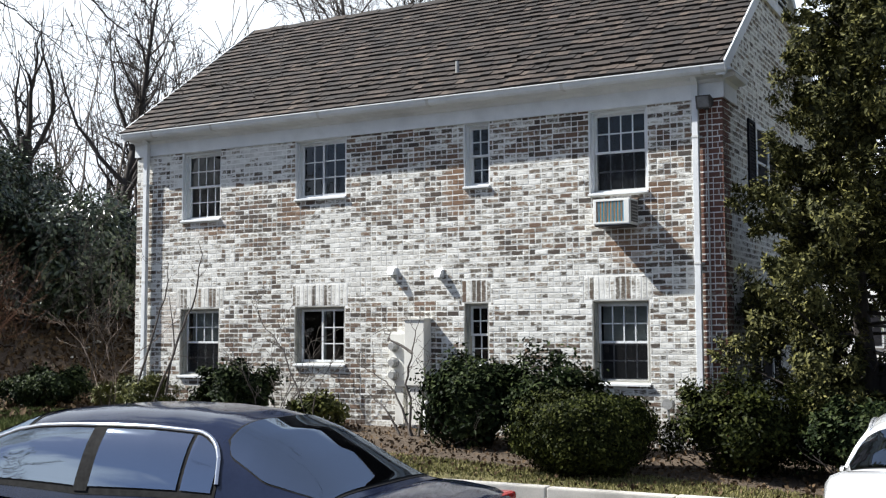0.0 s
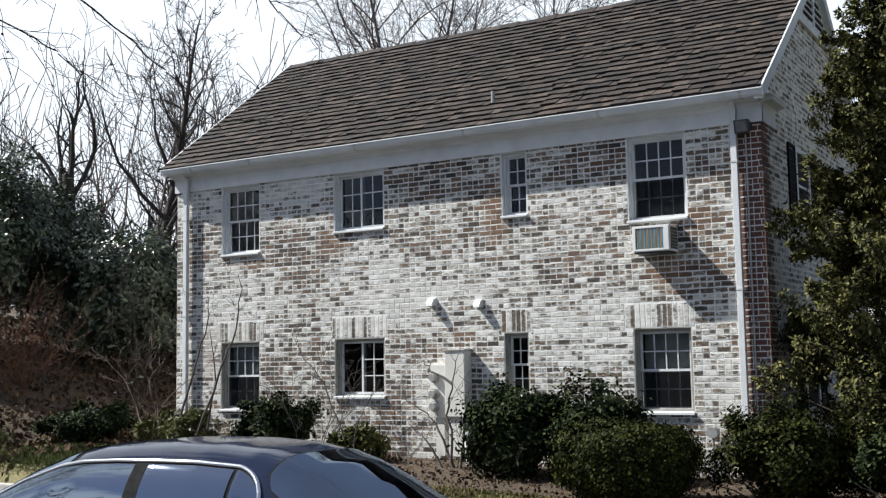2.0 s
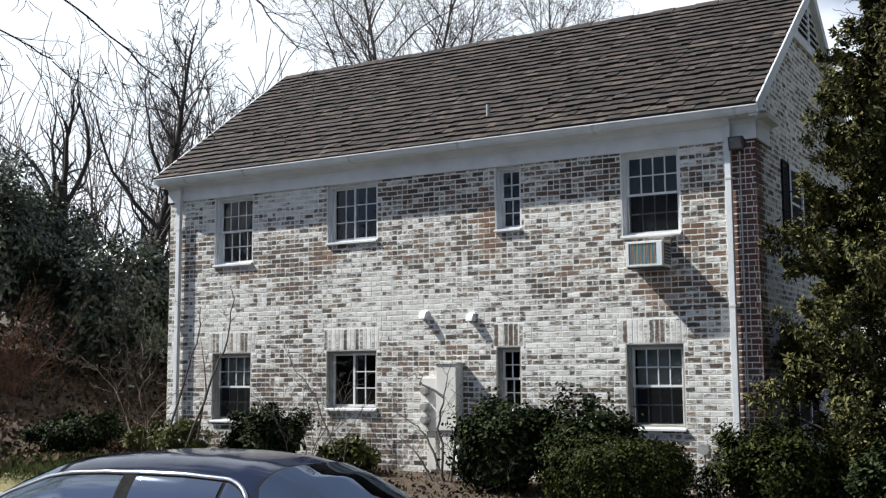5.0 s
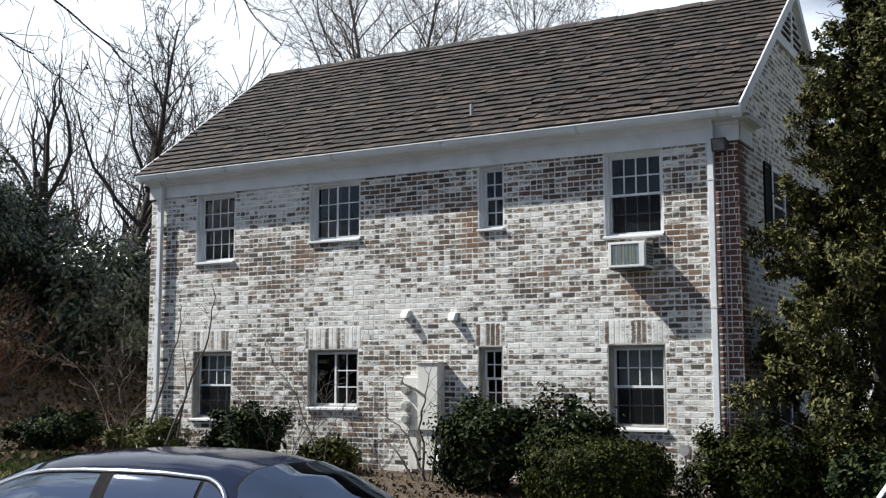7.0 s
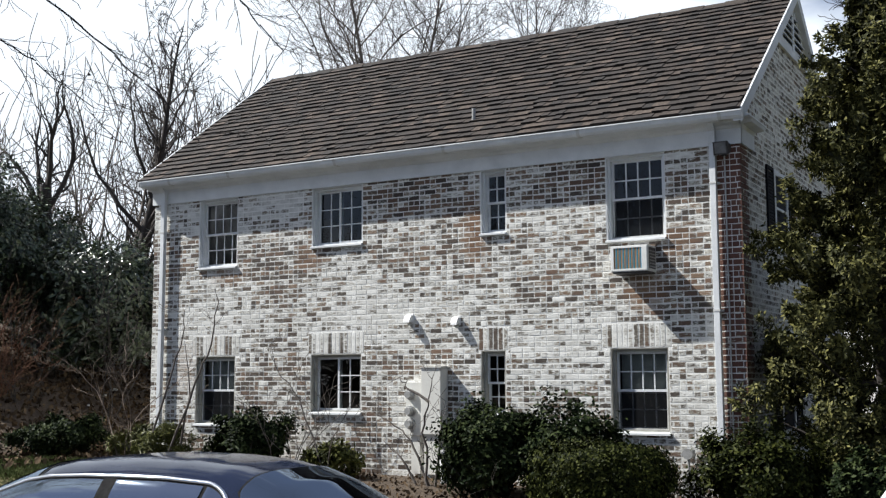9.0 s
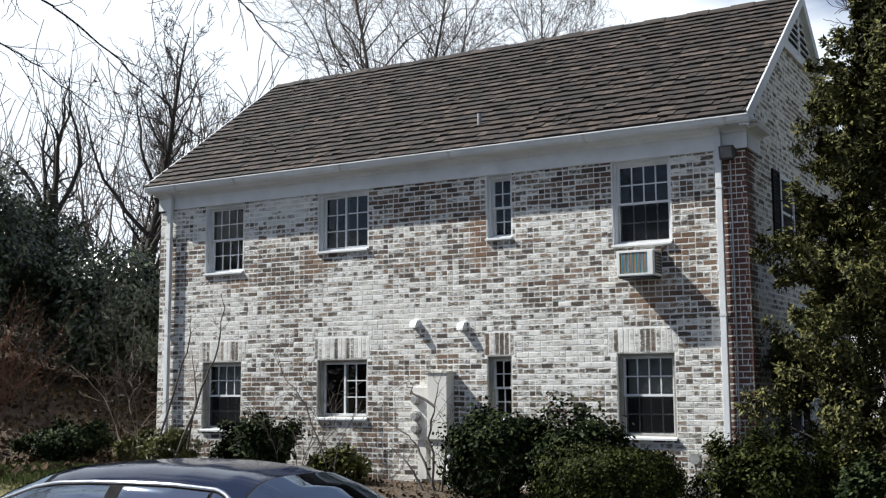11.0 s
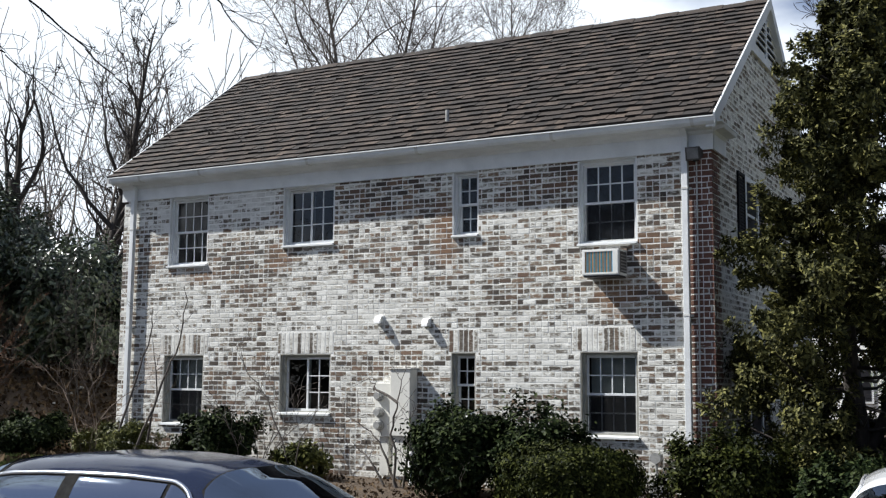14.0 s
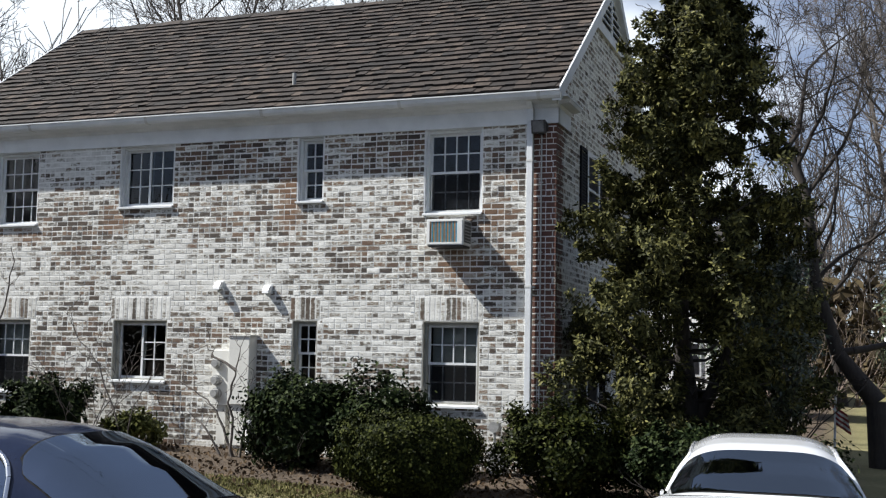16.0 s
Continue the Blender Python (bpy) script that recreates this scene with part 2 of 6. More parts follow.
# grey-olive for the lower windows, with the shade on head and jambs painted in
CASING = plain("shaded_casing_paint", (0.22, 0.215, 0.185), (0.36, 0.35, 0.31), 5, 0.7, 0.15)
BEIGE = plain("beige_metal", (0.52, 0.51, 0.47), (0.66, 0.65, 0.60), 3, 0.55, 0.05)
METER = plain("meter_grey", (0.20, 0.20, 0.19), (0.36, 0.36, 0.35), 12, 0.4, 0.05)
BLACK = plain("black_paint", (0.008, 0.008, 0.010), (0.022, 0.022, 0.026), 5, 0.7, 0.1, spec=0.1)
BRONZE = plain("bronze_metal", (0.02, 0.018, 0.016), (0.045, 0.04, 0.036), 9, 0.45)
LENS_GREY = plain("lamp_glass", (0.10, 0.10, 0.10), (0.17, 0.17, 0.17), 9, 0.25)
# far darker than real walls: the dimness of the rooms is put into the colour
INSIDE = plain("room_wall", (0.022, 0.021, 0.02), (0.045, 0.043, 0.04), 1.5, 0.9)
BLIND = plain("window_blind", (0.40, 0.40, 0.38), (0.54, 0.54, 0.51), 7, 0.85, 0.1)
SCREEN = plain("insect_screen", (0.010, 0.011, 0.012), (0.02, 0.021, 0.023), 40, 0.9, spec=0.05)
PANE = glass_of("window_glass", (0.55, 0.60, 0.61), 1.45)
CAR_GLASS = glass_of("car_glass", (0.22, 0.27, 0.34), 3.4, 0.015, (0.72, 0.84, 1.0))
PALE_GLASS = glass_of("pale_car_glass", (0.36, 0.42, 0.50), 2.4, 0.015, (0.8, 0.9, 1.0))
NAVY = plain("navy_car_paint", (0.006, 0.009, 0.022), (0.011, 0.016, 0.036), 2.0, 0.09, 0.0, 0.0, coat=0.0, spec=0.45)
CAR_WHITE = plain("white_car_paint", (0.72, 0.73, 0.74), (0.80, 0.81, 0.82), 2.0, 0.25, 0.0, coat=1.0)
CHROME = plain("chrome", (0.62, 0.62, 0.63), (0.80, 0.80, 0.81), 5, 0.12, 0.0, 1.0)
RUBBER = plain("rubber", (0.010, 0.010, 0.010), (0.025, 0.025, 0.025), 20, 0.9, spec=0.05)
RED_LENS = plain("red_lens", (0.20, 0.008, 0.008), (0.34, 0.015, 0.012), 12, 0.15)
CLEAR_LENS = plain("clear_lens", (0.5, 0.5, 0.5), (0.7, 0.7, 0.7), 12, 0.1)
AC_METAL = plain("pale_metal", (0.58, 0.58, 0.55), (0.72, 0.72, 0.69), 4, 0.4, 0.04)
FIN = plain("cooling_fin", (0.45, 0.44, 0.42), (0.6, 0.59, 0.56), 30, 0.35, 0.0, 0.7)
COPPER = plain("copper_fin", (0.50, 0.26, 0.07), (0.62, 0.35, 0.11), 30, 0.45, 0.0, 0.2)
TEAL = plain("teal_coating", (0.04, 0.24, 0.38), (0.06, 0.34, 0.5), 30, 0.45, 0.0, 0.1)
BARK = plain("grey_bark", (0.055, 0.046, 0.040), (0.15, 0.13, 0.114), 7, 0.95, 0.8, stretch=(3, 3, 0.7))
BARK_DARK = plain("dark_bark", (0.018, 0.015, 0.013), (0.05, 0.041, 0.035), 7, 0.95, 0.8, stretch=(3, 3, 0.7))
BARK_RED = plain("red_brown_stem", (0.06, 0.026, 0.013), (0.15, 0.065, 0.032), 9, 0.95, 0.4)
BARK_TAN = plain("tan_bark", (0.10, 0.075, 0.058), (0.22, 0.17, 0.135), 9, 0.95, 0.6, stretch=(3, 3, 0.7))
BOX_LEAF = leaf_stuff("boxwood_leaf", (0.004, 0.006, 0.0015), (0.0125, 0.0165, 0.004), (0.062, 0.068, 0.017), 0.5, 2.0, 0.04)
HOLLY_LEAF = leaf_stuff("holly_leaf", (0.004, 0.0075, 0.003), (0.011, 0.018, 0.0065), (0.05, 0.064, 0.023), 0.5, 2.0, 0.04)
CEDAR_LEAF = leaf_stuff("conifer_spray", (0.006, 0.0075, 0.003), (0.038, 0.040, 0.013), (0.175, 0.165, 0.055), 0.6, 1.6)
BANK_LEAF = leaf_stuff("evergreen_leaf", (0.009, 0.017, 0.009), (0.030, 0.045, 0.020), (0.12, 0.14, 0.078), 0.28, 1.2, 0.45)
LITTER_LEAF = leaf_stuff("fallen_leaf", (0.026, 0.016, 0.009), (0.058, 0.038, 0.021), (0.15, 0.105, 0.062), 0.85, 1.0)
GREEN_GRASS = leaf_stuff("green_grass", (0.035, 0.05, 0.013), (0.075, 0.095, 0.028), (0.15, 0.165, 0.06), 0.7, 1.0)
BROWN_LEAF = leaf_stuff("dry_leaf", (0.03, 0.022, 0.013), (0.06, 0.046, 0.026), (0.12, 0.092, 0.05), 0.8, 1.0)
LIME_LEAF = leaf_stuff("young_leaf", (0.022, 0.026, 0.007), (0.06, 0.066, 0.018), (0.15, 0.15, 0.045), 0.45, 2.0)
GRASS = leaf_stuff("grass_blade", (0.055, 0.058, 0.018), (0.13, 0.125, 0.045), (0.25, 0.22, 0.10), 0.7, 1.0)
ASPHALT = plain("asphalt", (0.035, 0.035, 0.036), (0.07, 0.07, 0.07), 1.2, 0.9, 0.5, fine=140)
CONCRETE = plain("concrete", (0.36, 0.34, 0.30), (0.55, 0.52, 0.47), 2.5, 0.9, 0.3)
FLAG_RED, FLAG_WHITE, FLAG_BLUE = (plain(n, d, l, 8, 0.8) for n, d, l in (
    ("red_cloth", (0.22, 0.03, 0.03), (0.32, 0.05, 0.05)), ("white_cloth", (0.6, 0.58, 0.55), (0.75, 0.73, 0.7)),
    ("blue_cloth", (0.02, 0.03, 0.10), (0.035, 0.05, 0.15))))
PLASTIC = plain("white_plastic", (0.70, 0.70, 0.69), (0.80, 0.80, 0.79), 6, 0.4, 0.02)
STONE = plain("bench_stone", (0.36, 0.35, 0.32), (0.52, 0.51, 0.47), 5, 0.9, 0.4)


def ground_stuff():
    m, nt, b = nodes_of("earth_and_lawn")
    g = nt.nodes.new("ShaderNodeNewGeometry")
    s = nt.nodes.new("ShaderNodeSeparateXYZ")
    nt.links.new(g.outputs["Position"], s.inputs[0])
    big, fine = noise_at(nt, 0.9, 4, 0.6), noise_at(nt, 22, 5, 0.7)
    soil = ramp_of(nt, fine, [(0.3, (0.026, 0.018, 0.011)), (0.55, (0.075, 0.051, 0.031)), (0.75, (0.17, 0.125, 0.08))]).outputs["Color"]
    turf = ramp_of(nt, maths(nt, "ADD", maths(nt, "MULTIPLY", fine, 0.6), maths(nt, "MULTIPLY", big, 0.4)),
                   [(0.3, (0.075, 0.07, 0.025)), (0.5, (0.15, 0.135, 0.055)), (0.7, (0.27, 0.23, 0.115))]).outputs["Color"]
    # lawn in front of the bed and on the far side; bare earth in the bed and on the wooded bank
    front = maths(nt, "MULTIPLY", maths(nt, "SUBTRACT", maths(nt, "ADD", -2.65, maths(nt, "MULTIPLY", maths(nt, "SUBTRACT", big, 0.5), 1.6)), s.outputs["Y"]), 3.0, True)
    far = maths(nt, "MULTIPLY", maths(nt, "SUBTRACT", s.outputs["X"], 4.2), 1.0, True)
    lawn = maths(nt, "MAXIMUM", front, far)
    bank = maths(nt, "MULTIPLY", maths(nt, "SUBTRACT", maths(nt, "MULTIPLY", s.outputs["X"], -1.0), 13.5), 1.0, True)
    lawn = maths(nt, "SUBTRACT", lawn, bank, True)
    nt.links.new(mixed(nt, lawn, soil, turf), b.inputs["Base Color"])
    b.inputs["Roughness"].default_value = 0.95
    bump_on(nt, b, fine, 0.8, 0.03)
    return m


EARTH = ground_stuff()


# ---- building helpers ----
def blank(name, x=0, y=0, z=0):
    ob = new(name)
    ob.location = (x, y, z)
    return ob


def mesh_from(name, verts, faces, material, smooth=False):
    me = bpy.data.meshes.new(name)
    me.from_pydata([tuple(v) for v in verts], [], [tuple(f) for f in faces])
    me.materials.append(material)
    if smooth:
        me.polygons.foreach_set("use_smooth", [True] * len(me.polygons))
    me.update()
    return me


def child(ob, parent):
    """Hang ob under parent without moving it; all parents stand unturned."""
    ob.parent = parent
    if parent:
        base = Vector((0, 0, 0))
        p = parent
        while p:
            base += p.location
            p = p.parent
        ob.location = ob.location - base
    return ob


def part(name, bm, material, parent=None, label="", smooth=False, bevel=0.0):
    if bevel:
        bmesh.ops.bevel(bm, geom=bm.edges[:], offset=bevel, segments=2, profile=0.6, affect="EDGES")
    bmesh.ops.recalc_face_normals(bm, faces=bm.faces[:])
    me = bpy.data.meshes.new(name)
    bm.to_mesh(me)
    bm.free()
    me.materials.append(material)
    if smooth:
        me.polygons.foreach_set("use_smooth", [True] * len(me.polygons))
    ob = child(new(name, me), parent)
    return tagged(ob, label)


def raw(name, verts, faces, material, parent=None, label="", smooth=False):
    ob = child(new(name, mesh_from(name, verts, faces, material, smooth)), parent)
    return tagged(ob, label)


def boxes(*spans):
    """One bmesh of boxes, each (x0, x1, y0, y1, z0, z1)."""
    bm = bmesh.new()
    for x0, x1, y0, y1, z0, z1 in spans:
        bmesh.ops.create_cube(bm, size=1, matrix=Matrix.LocRotScale(((x0 + x1) / 2, (y0 + y1) / 2, (z0 + z1) / 2), None,
                                                                  (x1 - x0, y1 - y0, z1 - z0)))
    return bm


def rod(bm, a, b, r0, r1=None, sides=12):
    a, b = Vector(a), Vector(b)
    d = b - a
    m = Matrix.Translation((a + b) / 2) @ d.to_track_quat("Z", "Y").to_matrix().to_4x4()
    bmesh.ops.create_cone(bm, cap_ends=True, segments=sides, radius1=r0, radius2=r0 if r1 is None else r1, depth=d.length, matrix=m)
    return bm


def prism(outline, axis, a, b):
    """A closed outline of 2D points, drawn along an axis from a to b."""
    bm = bmesh.new()
    def at(p, t):
        return {"x": (t, p[0], p[1]), "y": (p[0], t, p[1]), "z": (p[0], p[1], t)}[axis]
    lo, hi = [bm.verts.new(at(p, a)) for p in outline], [bm.verts.new(at(p, b)) for p in outline]
    n = len(outline)
    bm.faces.new(lo[::-1])
    bm.faces.new(hi)
    for i in range(n):
        bm.faces.new((lo[i], lo[(i + 1) % n], hi[(i + 1) % n], hi[i]))
    return bm


CUBE_F = [(0, 3, 2, 1), (4, 5, 6, 7), (0, 1, 5, 4), (1, 2, 6, 5), (2, 3, 7, 6), (3, 0, 4, 7)]


def brick_verts(x0, x1, y0, y1, z0, z1, c=0.0105, turn=0):
    """A brick with its outer face at y0, whose worn rim is chamfered by c, a little more on one corner."""
    e = [c * (1.6 if (turn + i) % 4 == 0 else 0.8) for i in range(4)]
    return [(x0, y1, z0), (x1, y1, z0), (x1, y1, z1), (x0, y1, z1), (x0, y0 + 0.0009, z0), (x1, y0 + 0.0009, z0), (x1, y0 + 0.0009, z1), (x0, y0 + 0.0009, z1),
            (x0 + e[0], y0, z0 + e[1]), (x1 - e[2], y0, z0 + e[0]), (x1 - e[1], y0, z1 - e[3]), (x0 + e[3], y0, z1 - e[2])]


BRICK_F = [(0, 1, 5, 4), (1, 2, 6, 5), (2, 3, 7, 6), (3, 0, 4, 7), (4, 5, 9, 8), (5, 6, 10, 9), (6, 7, 11, 10), (7, 4, 8, 11), (8, 9, 10, 11)]


def shift(faces, k):
    return [tuple(i + k for i in f) for f in faces]


def washed_rims(me, wash):
    """The rims of every brick in the mesh take the whitewash of the joints."""
    me.materials.append(wash)
    me.polygons.foreach_set("material_index", [1 if i % 9 < 8 else 0 for i in range(len(me.polygons))])


# ---- ground ----
KERB_Y = -3.62
LOT_Z = -0.45


def smooth01(v):
    v = min(1.0, max(0.0, v))
    return v * v * (3 - 2 * v)


def ground_z(x, y):
    lawn = -0.06 - 0.035 * (min(6, max(-9, x)) + 4) - 0.045 * min(4, max(0, -y))
    bank = 0.42 * max(0, -x - 12.5 - 0.15 * max(0, -y)) * (1 if y > -6 else 0.4)
    bank = 4.5 * (1 - math.exp(-bank / 4.5))
    back = 0.02 * max(0, y - 8)
    z = lawn + bank + min(1.2, back) + 0.05 * (noise.noise((x * 0.5, y * 0.5, 3.0)))
    k = smooth01((y - (KERB_Y + 0.02)) / 0.25)
    lot = LOT_Z - 0.06
    return lot * (1 - k) + z * k


def axis_steps(lo, hi, fine_lo, fine_hi, step):
    out, v = [], fine_lo
    while v < fine_hi:
        out.append(v)
        v += step
    g, v = step, fine_hi
    while v < hi:
        out.append(v)
        g *= 1.35
        v += g
    out.append(hi)
    g, v = step, fine_lo
    while v > lo:
        g *= 1.35
        v -= g
        out.insert(0, max(v, lo))
    return sorted(set(out))


gx, gy = axis_steps(-500, 500, -20, 14, 0.35), axis_steps(-500, 500, -6, 14, 0.25)
gv = [(x, y, ground_z(x, y)) for y in gy for x in gx]
nx = len(gx)
gf = [(j * nx + i, j * nx + i + 1, (j + 1) * nx + i + 1, (j + 1) * nx + i) for j in range(len(gy) - 1) for i in range(nx - 1)]
tagged(raw("ground", gv, gf, EARTH, smooth=True), "brown earth and thin winter lawn sloping to the car park", "ground", kind="structure")
tagged(part("road", boxes((-60, 60, -60, KERB_Y - 0.16, LOT_Z - 0.03, LOT_Z)), ASPHALT), "grey asphalt of the car park", "road", kind="structure")
kerb = blank("kerb", 0, KERB_Y - 0.08, LOT_Z)
tagged(kerb, "pale concrete kerb along the lawn", "kerb", kind="structure")
for i in range(-16, 16):
    part("kerb_stone", boxes((i * 1.5 + 0.004, i * 1.5 + 1.496, KERB_Y - 0.16, KERB_Y, LOT_Z - 0.03, LOT_Z + 0.14 + 0.004 * (i % 3))), CONCRETE, kerb, bevel=0.02)

# ---- house ----
X0, X1, Y1 = -9.94, 1.13, 7.3
Z_BASE, Z_FRIEZE, Z_EAVE = -0.45, 4.76, 5.16
RIDGE_Y, RIDGE_Z = 3.65, 8.06
EAVE_Y = -0.33
COURSE, STRETCH = 0.0835, 0.204
OPENINGS = [(-8.83, -7.93, 3.52, 4.76), (-6.28, -5.235, 3.76, 4.76), (-3.0, -2.55, 3.76, 4.76), (-0.89, 0.02, 3.515, 4.76),
            (-8.84, -7.93, 0.71, 1.91), (-6.28, -5.25, 0.94, 1.91), (-3.01, -2.58, 0.94, 1.92), (-0.87, 0.01, 0.71, 1.92)]
LINTELS = [(-8.93, -7.84, 1.915, 2.275), (-6.33, -5.2, 1.915, 2.275), (-3.05, -2.54, 1.925, 2.275), (-1.0, 0.06, 1.925, 2.275)]

house = blank("house", -4.4, 3.65, 0)
tagged(house, "two-storey whitewashed brick house with brown wood-shingle roof", "house")


def holed(bm, x0, x1, z0, z1, y0, y1, holes):
    """A slab in the xz plane with rectangular holes right through it."""
    xs = sorted({x0, x1, *(h[0] for h in holes), *(h[1] for h in holes)})
    zs = sorted({z0, z1, *(h[2] for h in holes), *(h[3] for h in holes)})
    def open_at(i, k):
        if not (0 <= i < len(xs) - 1 and 0 <= k < len(zs) - 1):
            return True
        cx, cz = (xs[i] + xs[i + 1]) / 2, (zs[k] + zs[k + 1]) / 2
        return any(h[0] < cx < h[1] and h[2] < cz < h[3] for h in holes)
    def quad(*c):
        bm.faces.new([bm.verts.new(v) for v in c])
    for i in range(len(xs) - 1):
        for k in range(len(zs) - 1):
            if open_at(i, k):
                continue
            a, b, c, d = xs[i], xs[i + 1], zs[k], zs[k + 1]
            quad((a, y0, c), (b, y0, c), (b, y0, d), (a, y0, d))
            quad((a, y1, d), (b, y1, d), (b, y1, c), (a, y1, c))
            if open_at(i - 1, k):
                quad((a, y1, c), (a, y0, c), (a, y0, d), (a, y1, d))
            if open_at(i + 1, k):
                quad((b, y0, c), (b, y1, c), (b, y1, d), (b, y0, d))
            if open_at(i, k - 1):
                quad((a, y1, c), (b, y1, c), (b, y0, c), (a, y0, c))
            if open_at(i, k + 1):
                quad((a, y0, d), (b, y0, d), (b, y1, d), (a, y1, d))
    bmesh.ops.remove_doubles(bm, verts=bm.verts[:], dist=0.0005)
    return bm


front_wall = part("front_wall", holed(bmesh.new(), X0 + 0.012, X1 - 0.012, Z_BASE, 5.05, 0.0026, 0.26, OPENINGS), MORTAR, house, "pale mortar and whitewash between worn bricks")
roof_rise = (RIDGE_Z - Z_EAVE) / (RIDGE_Y - EAVE_Y)


def under_roof(y):
    return Z_EAVE - 0.06 + roof_rise * (min(y, 2 * RIDGE_Y - y) - EAVE_Y)


def gable(x0, x1):
    return prism([(0.27, Z_BASE), (Y1, Z_BASE), (Y1, under_roof(Y1) - 0.05), (RIDGE_Y, under_roof(RIDGE_Y) - 0.05), (0.27, under_roof(0.27) - 0.05)], "x", x0, x1)


side_wall = part("side_wall", gable(X1 - 0.27, X1 - 0.0026), MORTAR, house)
part("side_wall", gable(X0 + 0.009, X0 + 0.27), MORTAR, house)
part("back_wall", boxes((X0 + 0.28, X1 - 0.28, Y1 - 0.26, Y1, Z_BASE, 5.0)), MORTAR, house)
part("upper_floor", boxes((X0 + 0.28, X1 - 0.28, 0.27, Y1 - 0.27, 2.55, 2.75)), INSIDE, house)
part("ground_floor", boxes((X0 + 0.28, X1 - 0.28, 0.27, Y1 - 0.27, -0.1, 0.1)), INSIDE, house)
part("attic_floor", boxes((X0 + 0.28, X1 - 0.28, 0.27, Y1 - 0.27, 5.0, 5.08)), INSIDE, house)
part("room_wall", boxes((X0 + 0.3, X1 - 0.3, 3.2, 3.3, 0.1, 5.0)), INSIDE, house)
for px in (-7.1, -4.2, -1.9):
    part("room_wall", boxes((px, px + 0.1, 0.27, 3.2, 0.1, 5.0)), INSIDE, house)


def free_spans(a, b, z0, z1, holes):
    """What is left of a course between a and b outside the holes."""
    spans = [(a, b)]
    for h in holes:
        if h[2] < z1 - 0.01 and h[3] > z0 + 0.01:
            nxt = []
            for s in spans:
                if h[1] <= s[0] or h[0] >= s[1]:
                    nxt.append(s)
                    continue
                if h[0] - s[0] > 0.03:
                    nxt.append((s[0], h[0]))
                if s[1] - h[1] > 0.03:
                    nxt.append((h[1], s[1]))
            spans = nxt
    return spans


def lay_courses(a, b, z0, z1, holes, rng):
    """Bricks of a wall in common bond, a header course after every five stretcher courses: (from, to, low, high, proud)."""
    out, k, z = [], 0, z0
    while z < z1 - 0.02:
        top = min(z + COURSE, z1)
        pitch = STRETCH / 2 if k % 6 == 3 else STRETCH
        off = 0 if k % 2 else pitch / 2
        for s0, s1 in free_spans(a, b, z, top, holes):
            x = a - off + pitch * math.floor((s0 - a + off) / pitch)
            while x < s1:
                l, r = max(x, s0), min(x + pitch, s1)
                halves = [(l, r)]
                if r - l > 0.15 and rng.random() < 0.3:
                    halves = [(l, (l + r) / 2), ((l + r) / 2, r)]
                for l, r in halves if r - l > 0.03 else ():
                    j = rng.uniform(-0.0045, 0.0045)
                    out.append((l + 0.0055, r - 0.0055, z + 0.0075 + j, top - 0.0075 + j, rng.uniform(-0.0022, 0.0006)))
                x += pitch
        z, k = z + COURSE, k + 1
    return out


rng = random.Random(4)
FRONT_BRICKS = lay_courses(X0, X1, 0.71 - 14 * COURSE, Z_FRIEZE + 0.02, OPENINGS + LINTELS, rng)
for lx0, lx1, lz0, lz1 in LINTELS:
    n = round((lx1 - lx0) / COURSE)
    w = (lx1 - lx0) / n
    FRONT_BRICKS += [(lx0 + i * w + 0.006, lx0 + (i + 1) * w - 0.006, lz0 + rng.uniform(0, 0.01), lz1 - rng.uniform(0, 0.012), rng.uniform(-0.002, 0.0006)) for i in range(n)]

